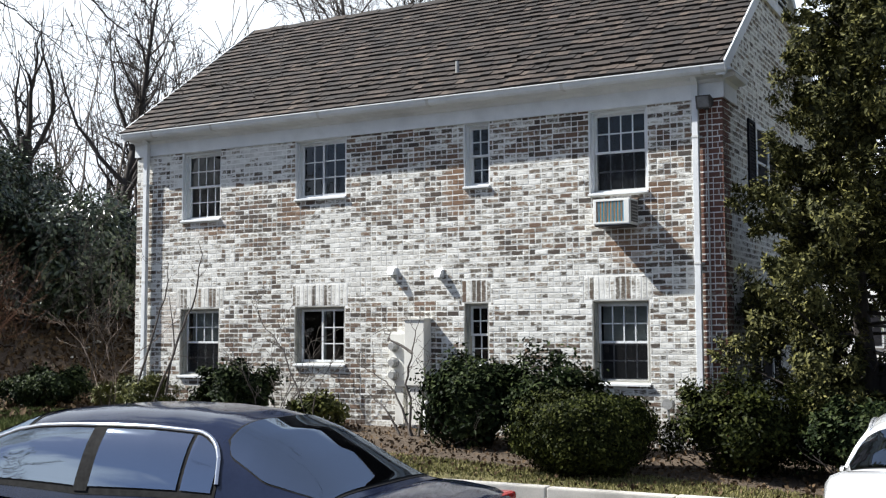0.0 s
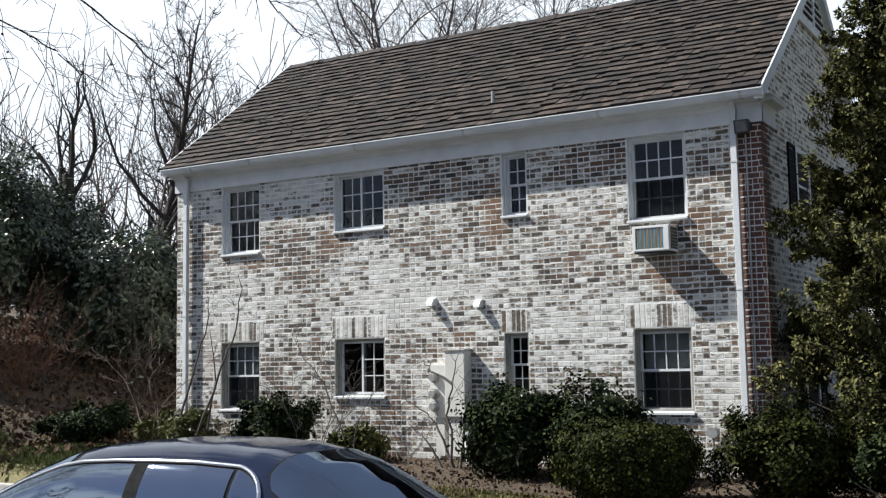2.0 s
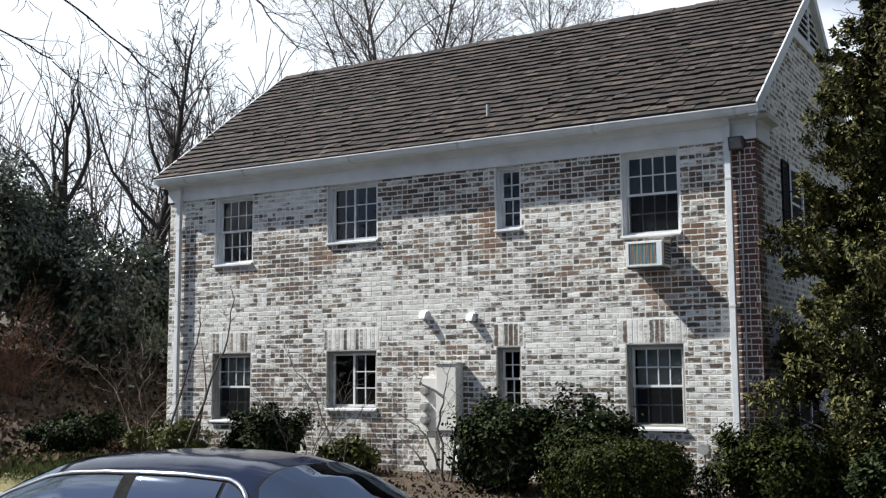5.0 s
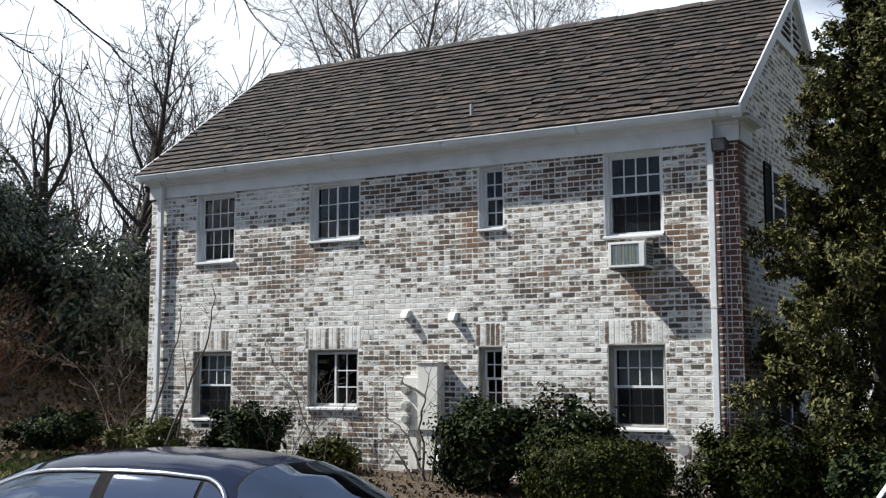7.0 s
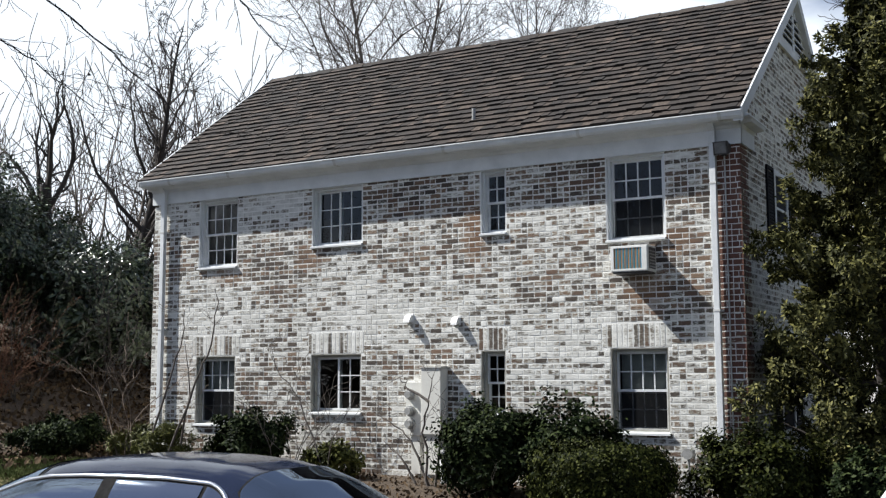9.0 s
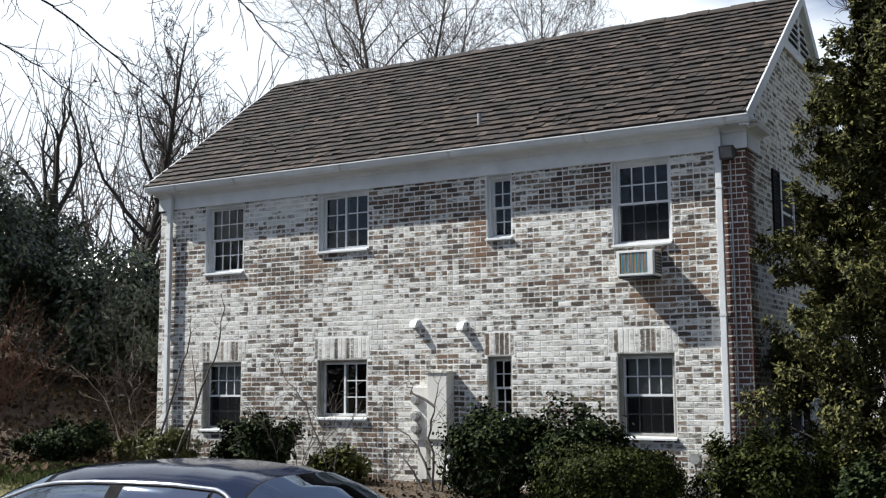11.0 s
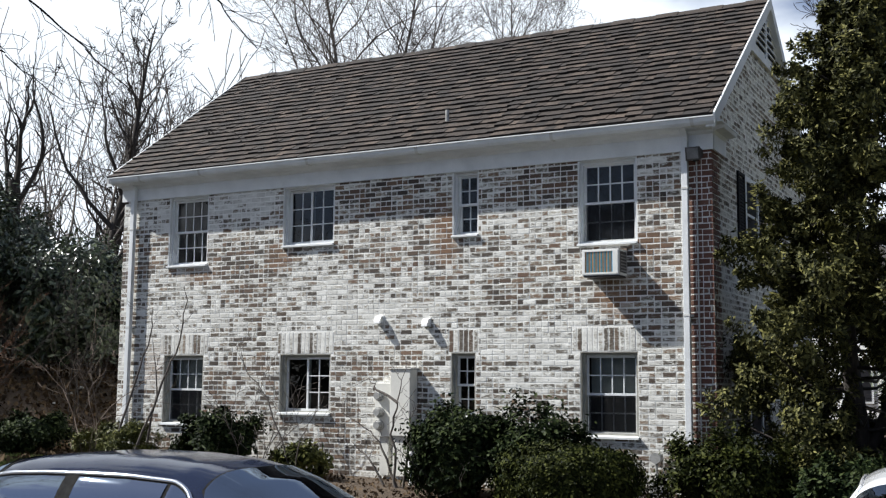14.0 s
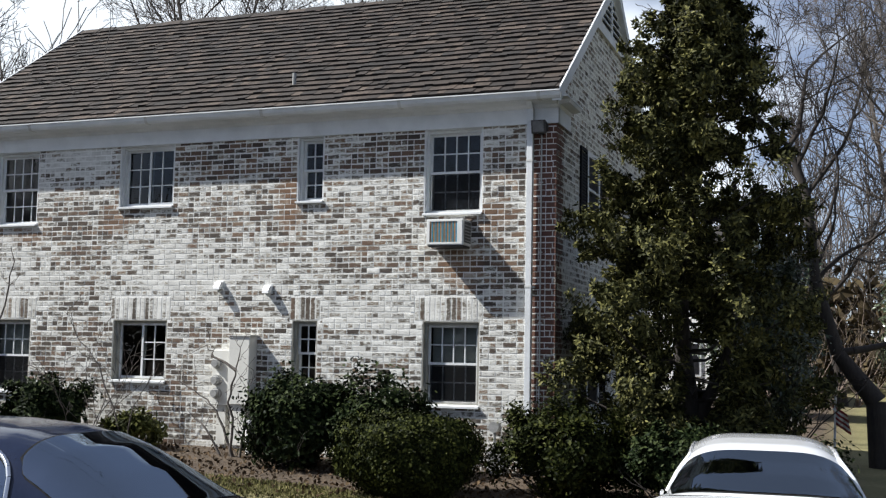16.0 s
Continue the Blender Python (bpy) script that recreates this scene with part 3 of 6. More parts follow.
# ---- windows ----
def window_unit(x0, x1, z0, z1, cols, rows, slide=False, name="window", casing=None, clear=False):
    """A white wooden window set back in the wall: casing, sill, two sashes with glazing bars, and its panes."""
    win = child(blank(name, (x0 + x1) / 2, 0.1, z0), house)
    c, back = 0.05, 0.13
    part("frame", boxes((x0, x0 + c, 0.07, 0.22, z0, z1), (x1 - c, x1, 0.07, 0.22, z0, z1), (x0 + c, x1 - c, 0.07, 0.22, z1 - c, z1),
                        (x0 + c, x1 - c, 0.08, 0.22, z0, z0 + 0.03)), casing or WHITE, win)
    part("jamb_lining", boxes((x0, x0 + 0.014, 0.004, 0.069, z0, z1), (x1 - 0.014, x1, 0.004, 0.069, z0, z1), (x0 + 0.014, x1 - 0.014, 0.004, 0.069, z1 - 0.014, z1)), casing or WHITE, win)
    part("sill", prism([(-0.05, z0 - 0.04), (0.21, z0 - 0.04), (0.21, z0 + 0.02), (0.0, z0 + 0.0), (-0.05, z0 - 0.012)], "x", x0 - 0.006, x1 + 0.006), WHITE, win)
    ix0, ix1, iz0, iz1 = x0 + c, x1 - c, z0 + 0.03, z1 - c
    if slide:
        mid = (ix0 + ix1) / 2
        sashes = [(ix0, mid + 0.02, iz0, iz1, back + 0.012), (mid - 0.02, ix1, iz0, iz1, back - 0.032)]
    else:
        mid = (iz0 + iz1) / 2
        sashes = [(ix0, ix1, mid - 0.018, iz1, back + 0.0), (ix0, ix1, iz0, mid + 0.018, back + 0.042)]
    shape = cols, rows
    for sx0, sx1, sz0, sz1, y in sashes:
        cols, rows = (1, 1) if clear and sx0 == ix0 else shape
        b = 0.036
        sash = part("sash", boxes((sx0, sx0 + b, y, y + 0.035, sz0, sz1), (sx1 - b, sx1, y, y + 0.035, sz0, sz1),
                                  (sx0 + b, sx1 - b, y, y + 0.035, sz1 - b, sz1), (sx0 + b, sx1 - b, y, y + 0.035, sz0, sz0 + b)), WHITE, win)
        gx0, gx1, gz0, gz1 = sx0 + b, sx1 - b, sz0 + b, sz1 - b
        pw, ph, t = (gx1 - gx0) / cols, (gz1 - gz0) / rows, 0.009
        bars = [(gx0 + i * pw - t, gx0 + i * pw + t, y + 0.006, y + 0.03, gz0, gz1) for i in range(1, cols)]
        bars += [(gx0, gx1, y + 0.008, y + 0.028, gz0 + k * ph - t, gz0 + k * ph + t) for k in range(1, rows)]
        for bar in bars:
            part("glazing_bar", boxes(bar), WHITE, win)
        me = mesh_from("pane", [(-pw / 2, 0, -ph / 2), (pw / 2, 0, -ph / 2), (pw / 2, 0, ph / 2), (-pw / 2, 0, ph / 2)], [(0, 1, 2, 3)], PANE)
        for i in range(cols):
            for k in range(rows):
                pane = new("pane", me)
                pane.location = (gx0 + (i + 0.5) * pw, y + 0.017, gz0 + (k + 0.5) * ph)
                pane.visible_shadow = False
                child(pane, win)
    return win


KINDS = [(4, 2, False), (2, 3, True), (2, 2, False), (4, 2, False), (4, 2, False), (2, 3, True), (2, 2, False), (4, 2, False)]
for (a, b, c, d), (cols, rows, slide) in zip(OPENINGS, KINDS):
    window_unit(a, b, c, d, cols, rows, slide, casing=CASING if c < 2 else None, clear=slide and c < 2)


def blind_behind(x0, x1, z0, z1, label):
    """A roller blind, partly drawn."""
    bl = blank("window_blind", (x0 + x1) / 2, 0.3, z1)
    tagged(bl, label, "blind")
    part("roller", rod(bmesh.new(), (x0, 0.29, z1 - 0.02), (x1, 0.29, z1 - 0.02), 0.022, sides=12), BLIND, bl)
    folds = [(x0 + (x1 - x0) * i / 16, 0.272 + 0.003 * math.sin(i * 0.9)) for i in range(17)]
    part("cloth", prism(folds + [(x, y + 0.003) for x, y in folds[::-1]], "z", z0 + 0.02, z1 - 0.02), BLIND, bl)
    part("bottom_bar", boxes((x0, x1, 0.266, 0.282, z0, z0 + 0.019)), BLIND, bl)
    return bl


blind_behind(-0.8, -0.06, 1.26, 1.86, "pale grey roller blind half drawn behind a lower window")
blind_behind(-8.77, -8.0, 1.30, 1.86, "pale grey roller blind half drawn behind a lower window")


def insect_screen(x0, x1, z0, z1):
    ob = blank("insect_screen", (x0 + x1) / 2, 0.1, z0)
    tagged(ob, "dark mesh insect screen in a lower sash", "screen")
    part("screen_frame", boxes((x0, x0 + 0.018, 0.125, 0.138, z0, z1), (x1 - 0.018, x1, 0.125, 0.138, z0, z1), (x0 + 0.018, x1 - 0.018, 0.125, 0.138, z0, z0 + 0.018)), TRIM_GREY, ob)
    strands = [(x0 + 0.02 + i * 0.014, x0 + 0.025 + i * 0.014, 0.130, 0.132, z0 + 0.018, z1) for i in range(int((x1 - x0 - 0.04) / 0.014))]
    strands += [(x0 + 0.018, x1 - 0.018, 0.132, 0.134, z0 + 0.02 + i * 0.014, z0 + 0.025 + i * 0.014) for i in range(int((z1 - z0 - 0.03) / 0.014))]
    v, f = [], []
    for a, b, c, d, e, g in strands:
        f += shift(CUBE_F, len(v))
        v += [(a, c, e), (b, c, e), (b, d, e), (a, d, e), (a, c, g), (b, c, g), (b, d, g), (a, d, g)]
    raw("mesh", v, f, SCREEN, ob)


for a, b, c, d in (OPENINGS[7], OPENINGS[4], OPENINGS[3]):
    insect_screen(a + 0.065, b - 0.065, c + 0.034, (c + d) / 2 - 0.03)

# ---- eaves, gutter, trim ----
profile = [(0.009, Z_FRIEZE), (-0.035, Z_FRIEZE), (-0.035, 4.98), (-0.06, 5.0), (-0.075, 5.03), (-0.20, 5.05), (-0.215, 5.10), (0.009, 5.10)]
part("frieze", prism(profile, "x", X0 - 0.03, X1 + 0.03), WHITE, house, "white painted frieze board and soffit")
for side, s in ((X1, 1), (X0, -1)):
    e = [(side + s * (0.03 if p[0] > -0.05 else -p[0] - 0.02), p[1]) for p in profile[1:7]]
    e = [(side - s * 0.005, Z_FRIEZE)] + e + [(side - s * 0.005, 5.10)]
    part("eave_return", prism(e, "y", -0.034, 0.70), WHITE, house)
    part("return_cap", prism([(side, 5.102), (side + s * 0.20, 5.102), (side + s * 0.20, 5.125), (side, 5.20)], "y", -0.21, 0.74), WHITE, house)
gut = [(-0.205, 5.055), (-0.33, 5.055), (-0.36, 5.09), (-0.372, 5.145), (-0.386, 5.15), (-0.386, 5.166), (-0.362, 5.166), (-0.352, 5.10), (-0.325, 5.066), (-0.205, 5.066)]
part("gutter", prism(gut, "x", X0 - 0.05, X1 + 0.13), WHITE, house, "white painted metal gutter with worn joints")
part("gutter_silt", prism([(-0.362, 5.167), (-0.345, 5.167), (-0.345, 5.176), (-0.358, 5.174)], "x", X0, X1), GRIME, house, "dark silt along the gutter lip")
for x in (-9.3, -7.9, -5.6, -3.5, -1.2, 0.92):
    part("gutter_joint", prism([(p[0] - 0.004 * (p[0] < -0.29), p[1] - 0.004 * (p[1] < 5.06)) for p in gut[:5]] + [(-0.30, 5.07)], "x", x, x + 0.05), TRIM_GREY, house)


def downspout(x, offset):
    ob = child(blank("downspout", x, -0.08, 0), house)
    part("pipe", boxes((x - 0.045, x + 0.045, -0.125, -0.045, -0.25, 4.78)), WHITE, ob, bevel=0.008)
    part("elbow", prism([(-0.122, 4.781), (-0.048, 4.781), (-0.048, 4.98), (-0.12, 5.028), (-0.20, 5.05), (-0.122, 4.96)], "x", x - 0.045 + offset, x + 0.045 + offset), WHITE, ob)
    for z in (0.6, 2.4, 4.2):
        part("strap", boxes((x - 0.075, x + 0.075, -0.047, -0.001, z, z + 0.03), (x - 0.05, x + 0.05, -0.13, -0.12, z, z + 0.03)), TRIM_GREY, ob)
    return ob


downspout(0.76, 0.0)
downspout(-9.63, 0.0)

# gable end: rake boards, louvred triangle, window with shutters
for s in (1, -1):
    y_of = lambda y: y if s == 1 else 2 * RIDGE_Y - y
    for x, w, low, high in ((X1 + 0.102, 0.026, -0.15, 0.06), (X1 + 0.001, 0.099, -0.14, -0.09), (X0 - 0.158, 0.026, -0.15, 0.06), (X0 - 0.13, 0.128, -0.14, -0.09)):
        part("rake_board", prism([(y_of(EAVE_Y + 0.02), Z_EAVE + low), (y_of(RIDGE_Y), RIDGE_Z + low), (y_of(RIDGE_Y), RIDGE_Z + high), (y_of(EAVE_Y + 0.02), Z_EAVE + high)], "x", x, x + w), WHITE, house)
Z_TRI = 6.92
half = RIDGE_Y - (EAVE_Y + (Z_TRI - Z_EAVE + 0.12) / roof_rise)
part("gable_panel", prism([(RIDGE_Y - half, Z_TRI), (RIDGE_Y + half, Z_TRI), (RIDGE_Y, Z_TRI + half * roof_rise)], "x", X1 - 0.008, X1 + 0.02), WHITE, house)
part("gable_band", boxes((X1 - 0.008, X1 + 0.05, RIDGE_Y - half - 0.12, RIDGE_Y + half + 0.12, Z_TRI - 0.05, Z_TRI + 0.07)), WHITE, house)
part("gable_post", boxes((X1 + 0.021, X1 + 0.035, RIDGE_Y - 0.06, RIDGE_Y + 0.06, Z_TRI + 0.07, RIDGE_Z - 0.22)), WHITE, house)
for k in range(6):
    z = Z_TRI + 0.17 + k * 0.12
    reach = half - (z - Z_TRI + 0.16) / roof_rise
    for s in (1, -1):
        y0, y1 = sorted((RIDGE_Y + s * 0.09, RIDGE_Y + s * max(0.13, min(reach, 0.75))))
        # black strip on the closed panel, painting the darkness between the louvres
        part("louvre_gap_shade", boxes((X1 + 0.021, X1 + 0.024, y0, y1, z, z + 0.055)), BLACK, house)
        part("louvre", prism([(X1 + 0.024, z + 0.05), (X1 + 0.06, z + 0.035), (X1 + 0.06, z + 0.05), (X1 + 0.024, z + 0.075)], "y", y0, y1), WHITE, house)


def side_window(y0, y1, z0, z1):
    win = child(blank("side_window", X1, (y0 + y1) / 2, z0), house)
    part("frame", boxes((X1 + 0.004, X1 + 0.03, y0, y0 + 0.08, z0, z1), (X1 + 0.004, X1 + 0.03, y1 - 0.08, y1, z0, z1), (X1 + 0.004, X1 + 0.03, y0 + 0.08, y1 - 0.08, z1 - 0.08, z1),
                        (X1 + 0.004, X1 + 0.05, y0 - 0.03, y1 + 0.03, z0 - 0.06, z0), (X1 + 0.004, X1 + 0.026, y0 + 0.08, y1 - 0.08, (z0 + z1) / 2 - 0.02, (z0 + z1) / 2 + 0.02)), WHITE, win)
    part("pane", boxes((X1 + 0.004, X1 + 0.008, y0 + 0.08, y1 - 0.08, z0, z1 - 0.08)), BLACK, win, "dark window glass")
    for a in (y0 - 0.46, y1 + 0.04):
        rails = [(X1 + 0.004, X1 + 0.035, a, a + 0.05, z0 - 0.02, z1), (X1 + 0.004, X1 + 0.035, a + 0.37, a + 0.42, z0 - 0.02, z1)]
        rails += [(X1 + 0.004, X1 + 0.035, a + 0.05, a + 0.37, z0 - 0.02, z0 + 0.03), (X1 + 0.004, X1 + 0.035, a + 0.05, a + 0.37, z1 - 0.05, z1)]
        shutter = part("shutter", boxes(*rails), BLACK, house, "black louvred shutter")
        for i in range(int((z1 - z0 - 0.08) / 0.05)):
            part("slat", boxes((X1 + 0.004, X1 + 0.028, a + 0.05, a + 0.37, z0 + 0.033 + i * 0.05, z0 + 0.068 + i * 0.05)), BLACK, shutter)


side_window(1.86, 2.76, 3.5, 4.70)
side_window(1.86, 2.76, 0.70, 1.92)

# ---- roof ----
roof = child(blank("roof", -4.4, RIDGE_Y, RIDGE_Z), house)
tagged(roof, "weathered brown wood-shingle roof")
RX0, RX1 = X0 - 0.13, X1 + 0.10
slope_v = Vector((0, RIDGE_Y - EAVE_Y, RIDGE_Z - Z_EAVE))
SLOPE = slope_v.length
sv = slope_v.normalized()
sn = Vector((0, -sv.z, sv.y))
part("deck", prism([(EAVE_Y + 0.02, Z_EAVE - 0.02), (RIDGE_Y, RIDGE_Z - 0.02), (2 * RIDGE_Y - EAVE_Y, Z_EAVE - 0.02), (2 * RIDGE_Y - EAVE_Y, Z_EAVE - 0.07), (RIDGE_Y, RIDGE_Z - 0.08), (EAVE_Y + 0.02, Z_EAVE - 0.07)],
                   "x", RX0 + 0.03, RX1 - 0.03), FELT, roof)
part("vent_pipe", rod(bmesh.new(), (-3.30, 0.36, 5.55), (-3.30, 0.36, 5.89), 0.032), METER, roof, "grey metal vent pipe", smooth=False)
part("pipe_flashing", prism([(0.18, 5.545), (0.58, 5.84), (0.58, 5.853), (0.18, 5.558)], "x", -3.2, -2.98), FELT, roof)

SHINGLE_ROWS = 24
row_h = SLOPE / SHINGLE_ROWS


def shingle_corners(x0, x1, row, lift, slip):
    """Eight corners of one shingle that lies on the row below it."""
    lo, hi = row * row_h - 0.02 + (slip if row else 0.02), row * row_h + row_h * 1.45
    out = []
    for top in (0, 1):
        for x, d in ((x0, lo), (x1, lo), (x1, hi), (x0, hi)):
            h = (0.042 + lift if d == lo else 0.003) - (0 if top else (0.034 if d == lo else 0.006))
            p = Vector((x, EAVE_Y, Z_EAVE)) + sv * min(d, SLOPE - 0.01) + sn * h
            out.append(tuple(p))
    return out


def shingles():
    r = random.Random(11)
    for row in range(SHINGLE_ROWS):
        x = RX0 - r.uniform(0, 0.2)
        while x < RX1:
            w = r.choice((0.12, 0.16, 0.20, 0.24, 0.14))
            a, b = max(x, RX0), min(x + w - 0.002, RX1)
            if b - a > 0.04:
                yield row, a, b, r.uniform(0, 0.015), r.uniform(-0.02, 0.02)
            x += w


near_shingles, rest_v, rest_f = [], [], []
for row, a, b, lift, slip in shingles():
    if row < 13 and a > -2.4 and len(near_shingles) < 300:
        near_shingles.append((row, a, b, lift, slip))
    else:
        rest_f += shift(CUBE_F, len(rest_v))
        rest_v += shingle_corners(a, b, row, lift, slip)
# the far slope, whose shingles face away from the car park
for row in range(0, SHINGLE_ROWS):
    rest_f += shift(CUBE_F, len(rest_v))
    rest_v += [(x, 2 * RIDGE_Y - y, z) for x, y, z in shingle_corners(RX0, RX1, row, 0, 0)]
def shade_ends(me):
    """Colours the sawn lower end of every shingle near black, as the shade line under it."""
    me.materials.append(SHINGLE_END_SHADE)
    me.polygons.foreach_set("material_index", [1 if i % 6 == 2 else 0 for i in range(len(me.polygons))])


rest = tagged(raw("shingles", rest_v, rest_f, SHINGLE, roof, "weathered brown wood shingles"), kind="stuff")
shade_ends(rest.data)
for i in range(28):
    x = RX0 + i * (RX1 - RX0) / 28
    w = (RX1 - RX0) / 28
    h = 0.022 + 0.012 * (i % 2)
    part("ridge_cap", prism([(RIDGE_Y - 0.16, RIDGE_Z - 0.105 + h), (RIDGE_Y, RIDGE_Z + 0.02 + h), (RIDGE_Y + 0.16, RIDGE_Z - 0.105 + h), (RIDGE_Y + 0.16, RIDGE_Z - 0.14 + h), (RIDGE_Y, RIDGE_Z - 0.02 + h), (RIDGE_Y - 0.16, RIDGE_Z - 0.14 + h)],
                            "x", x, x + w + 0.02), SHINGLE_ONE, roof)

# ---- things on the wall ----
def flood_lamp():
    ob = blank("flood_light", 0.905, -0.1, 4.68)
    tagged(ob, "dark bronze box floodlight beside the downspout", "lamp")
    part("housing", prism([(-0.215, 4.775), (-0.03, 4.74), (-0.03, 4.66), (-0.17, 4.59)], "x", 0.80, 1.01), BRONZE, ob)
    part("glass", prism([(-0.219, 4.758), (-0.214, 4.758), (-0.178, 4.61), (-0.183, 4.61)], "x", 0.825, 0.985), LENS_GREY, ob)
    part("bracket", boxes((0.87, 0.94, -0.04, 0.0, 4.60, 4.78)), BRONZE, ob)
    return ob


flood_lamp()
conduit = tagged(blank("conduit", 0.91, -0.02, 0), "thin white conduit running down the brick corner", "pipe")
part("pipe", rod(bmesh.new(), (0.91, -0.022, -0.2), (0.91, -0.022, 4.62), 0.012, sides=8), TRIM_GREY, conduit)
for z in (0.9, 1.9, 2.9, 3.9):
    part("clip", boxes((0.885, 0.935, -0.03, -0.002, z, z + 0.015)), TRIM_GREY, conduit)


def vent_hood(x, z):
    ob = blank("vent_hood", x, 0, z)
    tagged(ob, "white louvred dryer vent hood on the brick wall", "vent", "vents on the wall")
    part("flange", boxes((x - 0.065, x + 0.065, -0.015, -0.002, z - 0.07, z + 0.07)), PLASTIC, ob)
    part("hood", prism([(-0.016, z + 0.06), (-0.016, z - 0.05), (-0.125, z - 0.07), (-0.12, z - 0.025), (-0.07, z + 0.052)], "x", x - 0.056, x + 0.056), PLASTIC, ob, bevel=0.006)
    part("flap", boxes((x - 0.04, x + 0.04, -0.09, -0.03, z - 0.072, z - 0.067)), METER, ob)
    return ob


vent_hood(-4.30, 2.455)
vent_hood(-3.43, 2.395)


def air_conditioner(x0, x1, z0, z1):
    ob = blank("air_conditioner", (x0 + x1) / 2, -0.15, z0)
    tagged(ob, "pale metal air conditioner with coloured fins below a window", "air conditioner")
    f = -0.36
    part("case", boxes((x0, x0 + 0.012, f, 0.05, z0, z1), (x1 - 0.012, x1, f, 0.05, z0, z1), (x0 + 0.012, x1 - 0.012, f, 0.05, z1 - 0.012, z1),
                       (x0 + 0.012, x1 - 0.012, f, 0.05, z0, z0 + 0.012), (x0 + 0.012, x1 - 0.012, -0.02, 0.05, z0 + 0.012, z1 - 0.012)), AC_METAL, ob)
    part("rim", boxes((x0 + 0.013, x0 + 0.05, f - 0.008, f + 0.02, z0 + 0.013, z1 - 0.013), (x1 - 0.09, x1 - 0.013, f - 0.008, f + 0.02, z0 + 0.013, z1 - 0.013),
                      (x0 + 0.05, x1 - 0.09, f - 0.008, f + 0.02, z0 + 0.013, z0 + 0.04), (x0 + 0.05, x1 - 0.09, f - 0.008, f + 0.02, z1 - 0.035, z1 - 0.013)), AC_METAL, ob)
    gx0, gx1, gz0, gz1 = x0 + 0.05, x1 - 0.09, z0 + 0.04, z1 - 0.035
    n = 24
    for i in range(n):
        x = gx0 + (i + 0.5) * (gx1 - gx0) / n
        part("fin", boxes((x - 0.004, x + 0.004, f + 0.002, f + 0.02, gz0, gz1)), (COPPER, FIN, TEAL)[i % 3], ob)
    part("coil", boxes((gx0, gx1, f + 0.022, f + 0.03, gz0, gz1)), TEAL, ob, "teal coated coil")
    part("side_panel", boxes((x1 + 0.001, x1 + 0.004, -0.31, -0.03, z0 + 0.04, z1 - 0.03)), BRONZE, ob, "dark louvred side panel")
    for i in range(6):
        z = z0 + 0.06 + i * 0.045
        part("side_louvre", boxes((x1 + 0.0045, x1 + 0.009, -0.29, -0.05, z, z + 0.016)), METER, ob)
    part("drip_tray", boxes((x0 + 0.02, x1 - 0.02, -0.33, -0.01, z0 - 0.022, z0 - 0.001)), BRONZE, ob)
    part("sleeve", boxes((x0 - 0.02, x1 + 0.02, -0.06, -0.002, z1 + 0.001, z1 + 0.03)), BARK_TAN, ob, "rusty top flashing")
    return ob


air_conditioner(-0.70, -0.14, 3.0, 3.375)


def meter_cabinet():
    ob = blank("meter_cabinet", -3.85, -0.1, 0)
    tagged(ob, "tall beige metal utility cabinet fixed to the brick wall", "cabinet")
    part("body", boxes((-3.96, -3.60, -0.24, -0.002, 0.62, 1.66)), BEIGE, ob, bevel=0.01)
    part("duct", boxes((-3.92, -3.66, -0.20, -0.002, 0.0, 0.62)), BEIGE, ob, bevel=0.008)
    part("lid", boxes((-3.98, -3.58, -0.26, -0.002, 1.662, 1.68)), BEIGE, ob)
    part("side_panel", boxes((-4.30, -3.964, -0.14, -0.002, 0.60, 1.44)), BEIGE, ob, bevel=0.008)
    part("side_duct", boxes((-4.22, -4.06, -0.10, -0.002, 0.0, 0.598)), BEIGE, ob)
    for z in (0.78, 0.98, 1.24):
        meter = part("meter", rod(bmesh.new(), (-4.20, -0.141, z), (-4.20, -0.185, z), 0.085, 0.085, 20), METER, ob, "round grey electric meter")
        part("meter_glass", rod(bmesh.new(), (-4.20, -0.186, z), (-4.20, -0.26, z), 0.07, 0.055, 20), METER, ob)
    return ob


meter_cabinet()
pipe = tagged(blank("drain_pipe", -3.42, -0.4, -0.1), "short white plastic pipe standing in the bed", "pipe")
part("tube", rod(bmesh.new(), (-3.45, -0.4, -0.12), (-3.47, -0.4, 0.36), 0.055, 0.055, 16), PLASTIC, pipe)
part("cap", rod(bmesh.new(), (-3.47, -0.4, 0.361), (-3.47, -0.4, 0.40), 0.062, 0.05, 16), PLASTIC, pipe)
gas = tagged(blank("gas_meter", 0.42, -0.3, -0.2), "small grey gas meter low on the wall", "meter")
part("body", boxes((0.27, 0.52, -0.36, -0.12, -0.2, 0.14)), METER, gas, bevel=0.02)
part("riser", rod(bmesh.new(), (0.33, -0.22, 0.14), (0.33, -0.22, 0.42), 0.02), METER, gas)
part("regulator", rod(bmesh.new(), (0.33, -0.28, 0.44), (0.33, -0.14, 0.44), 0.075, 0.075, 16), METER, gas)


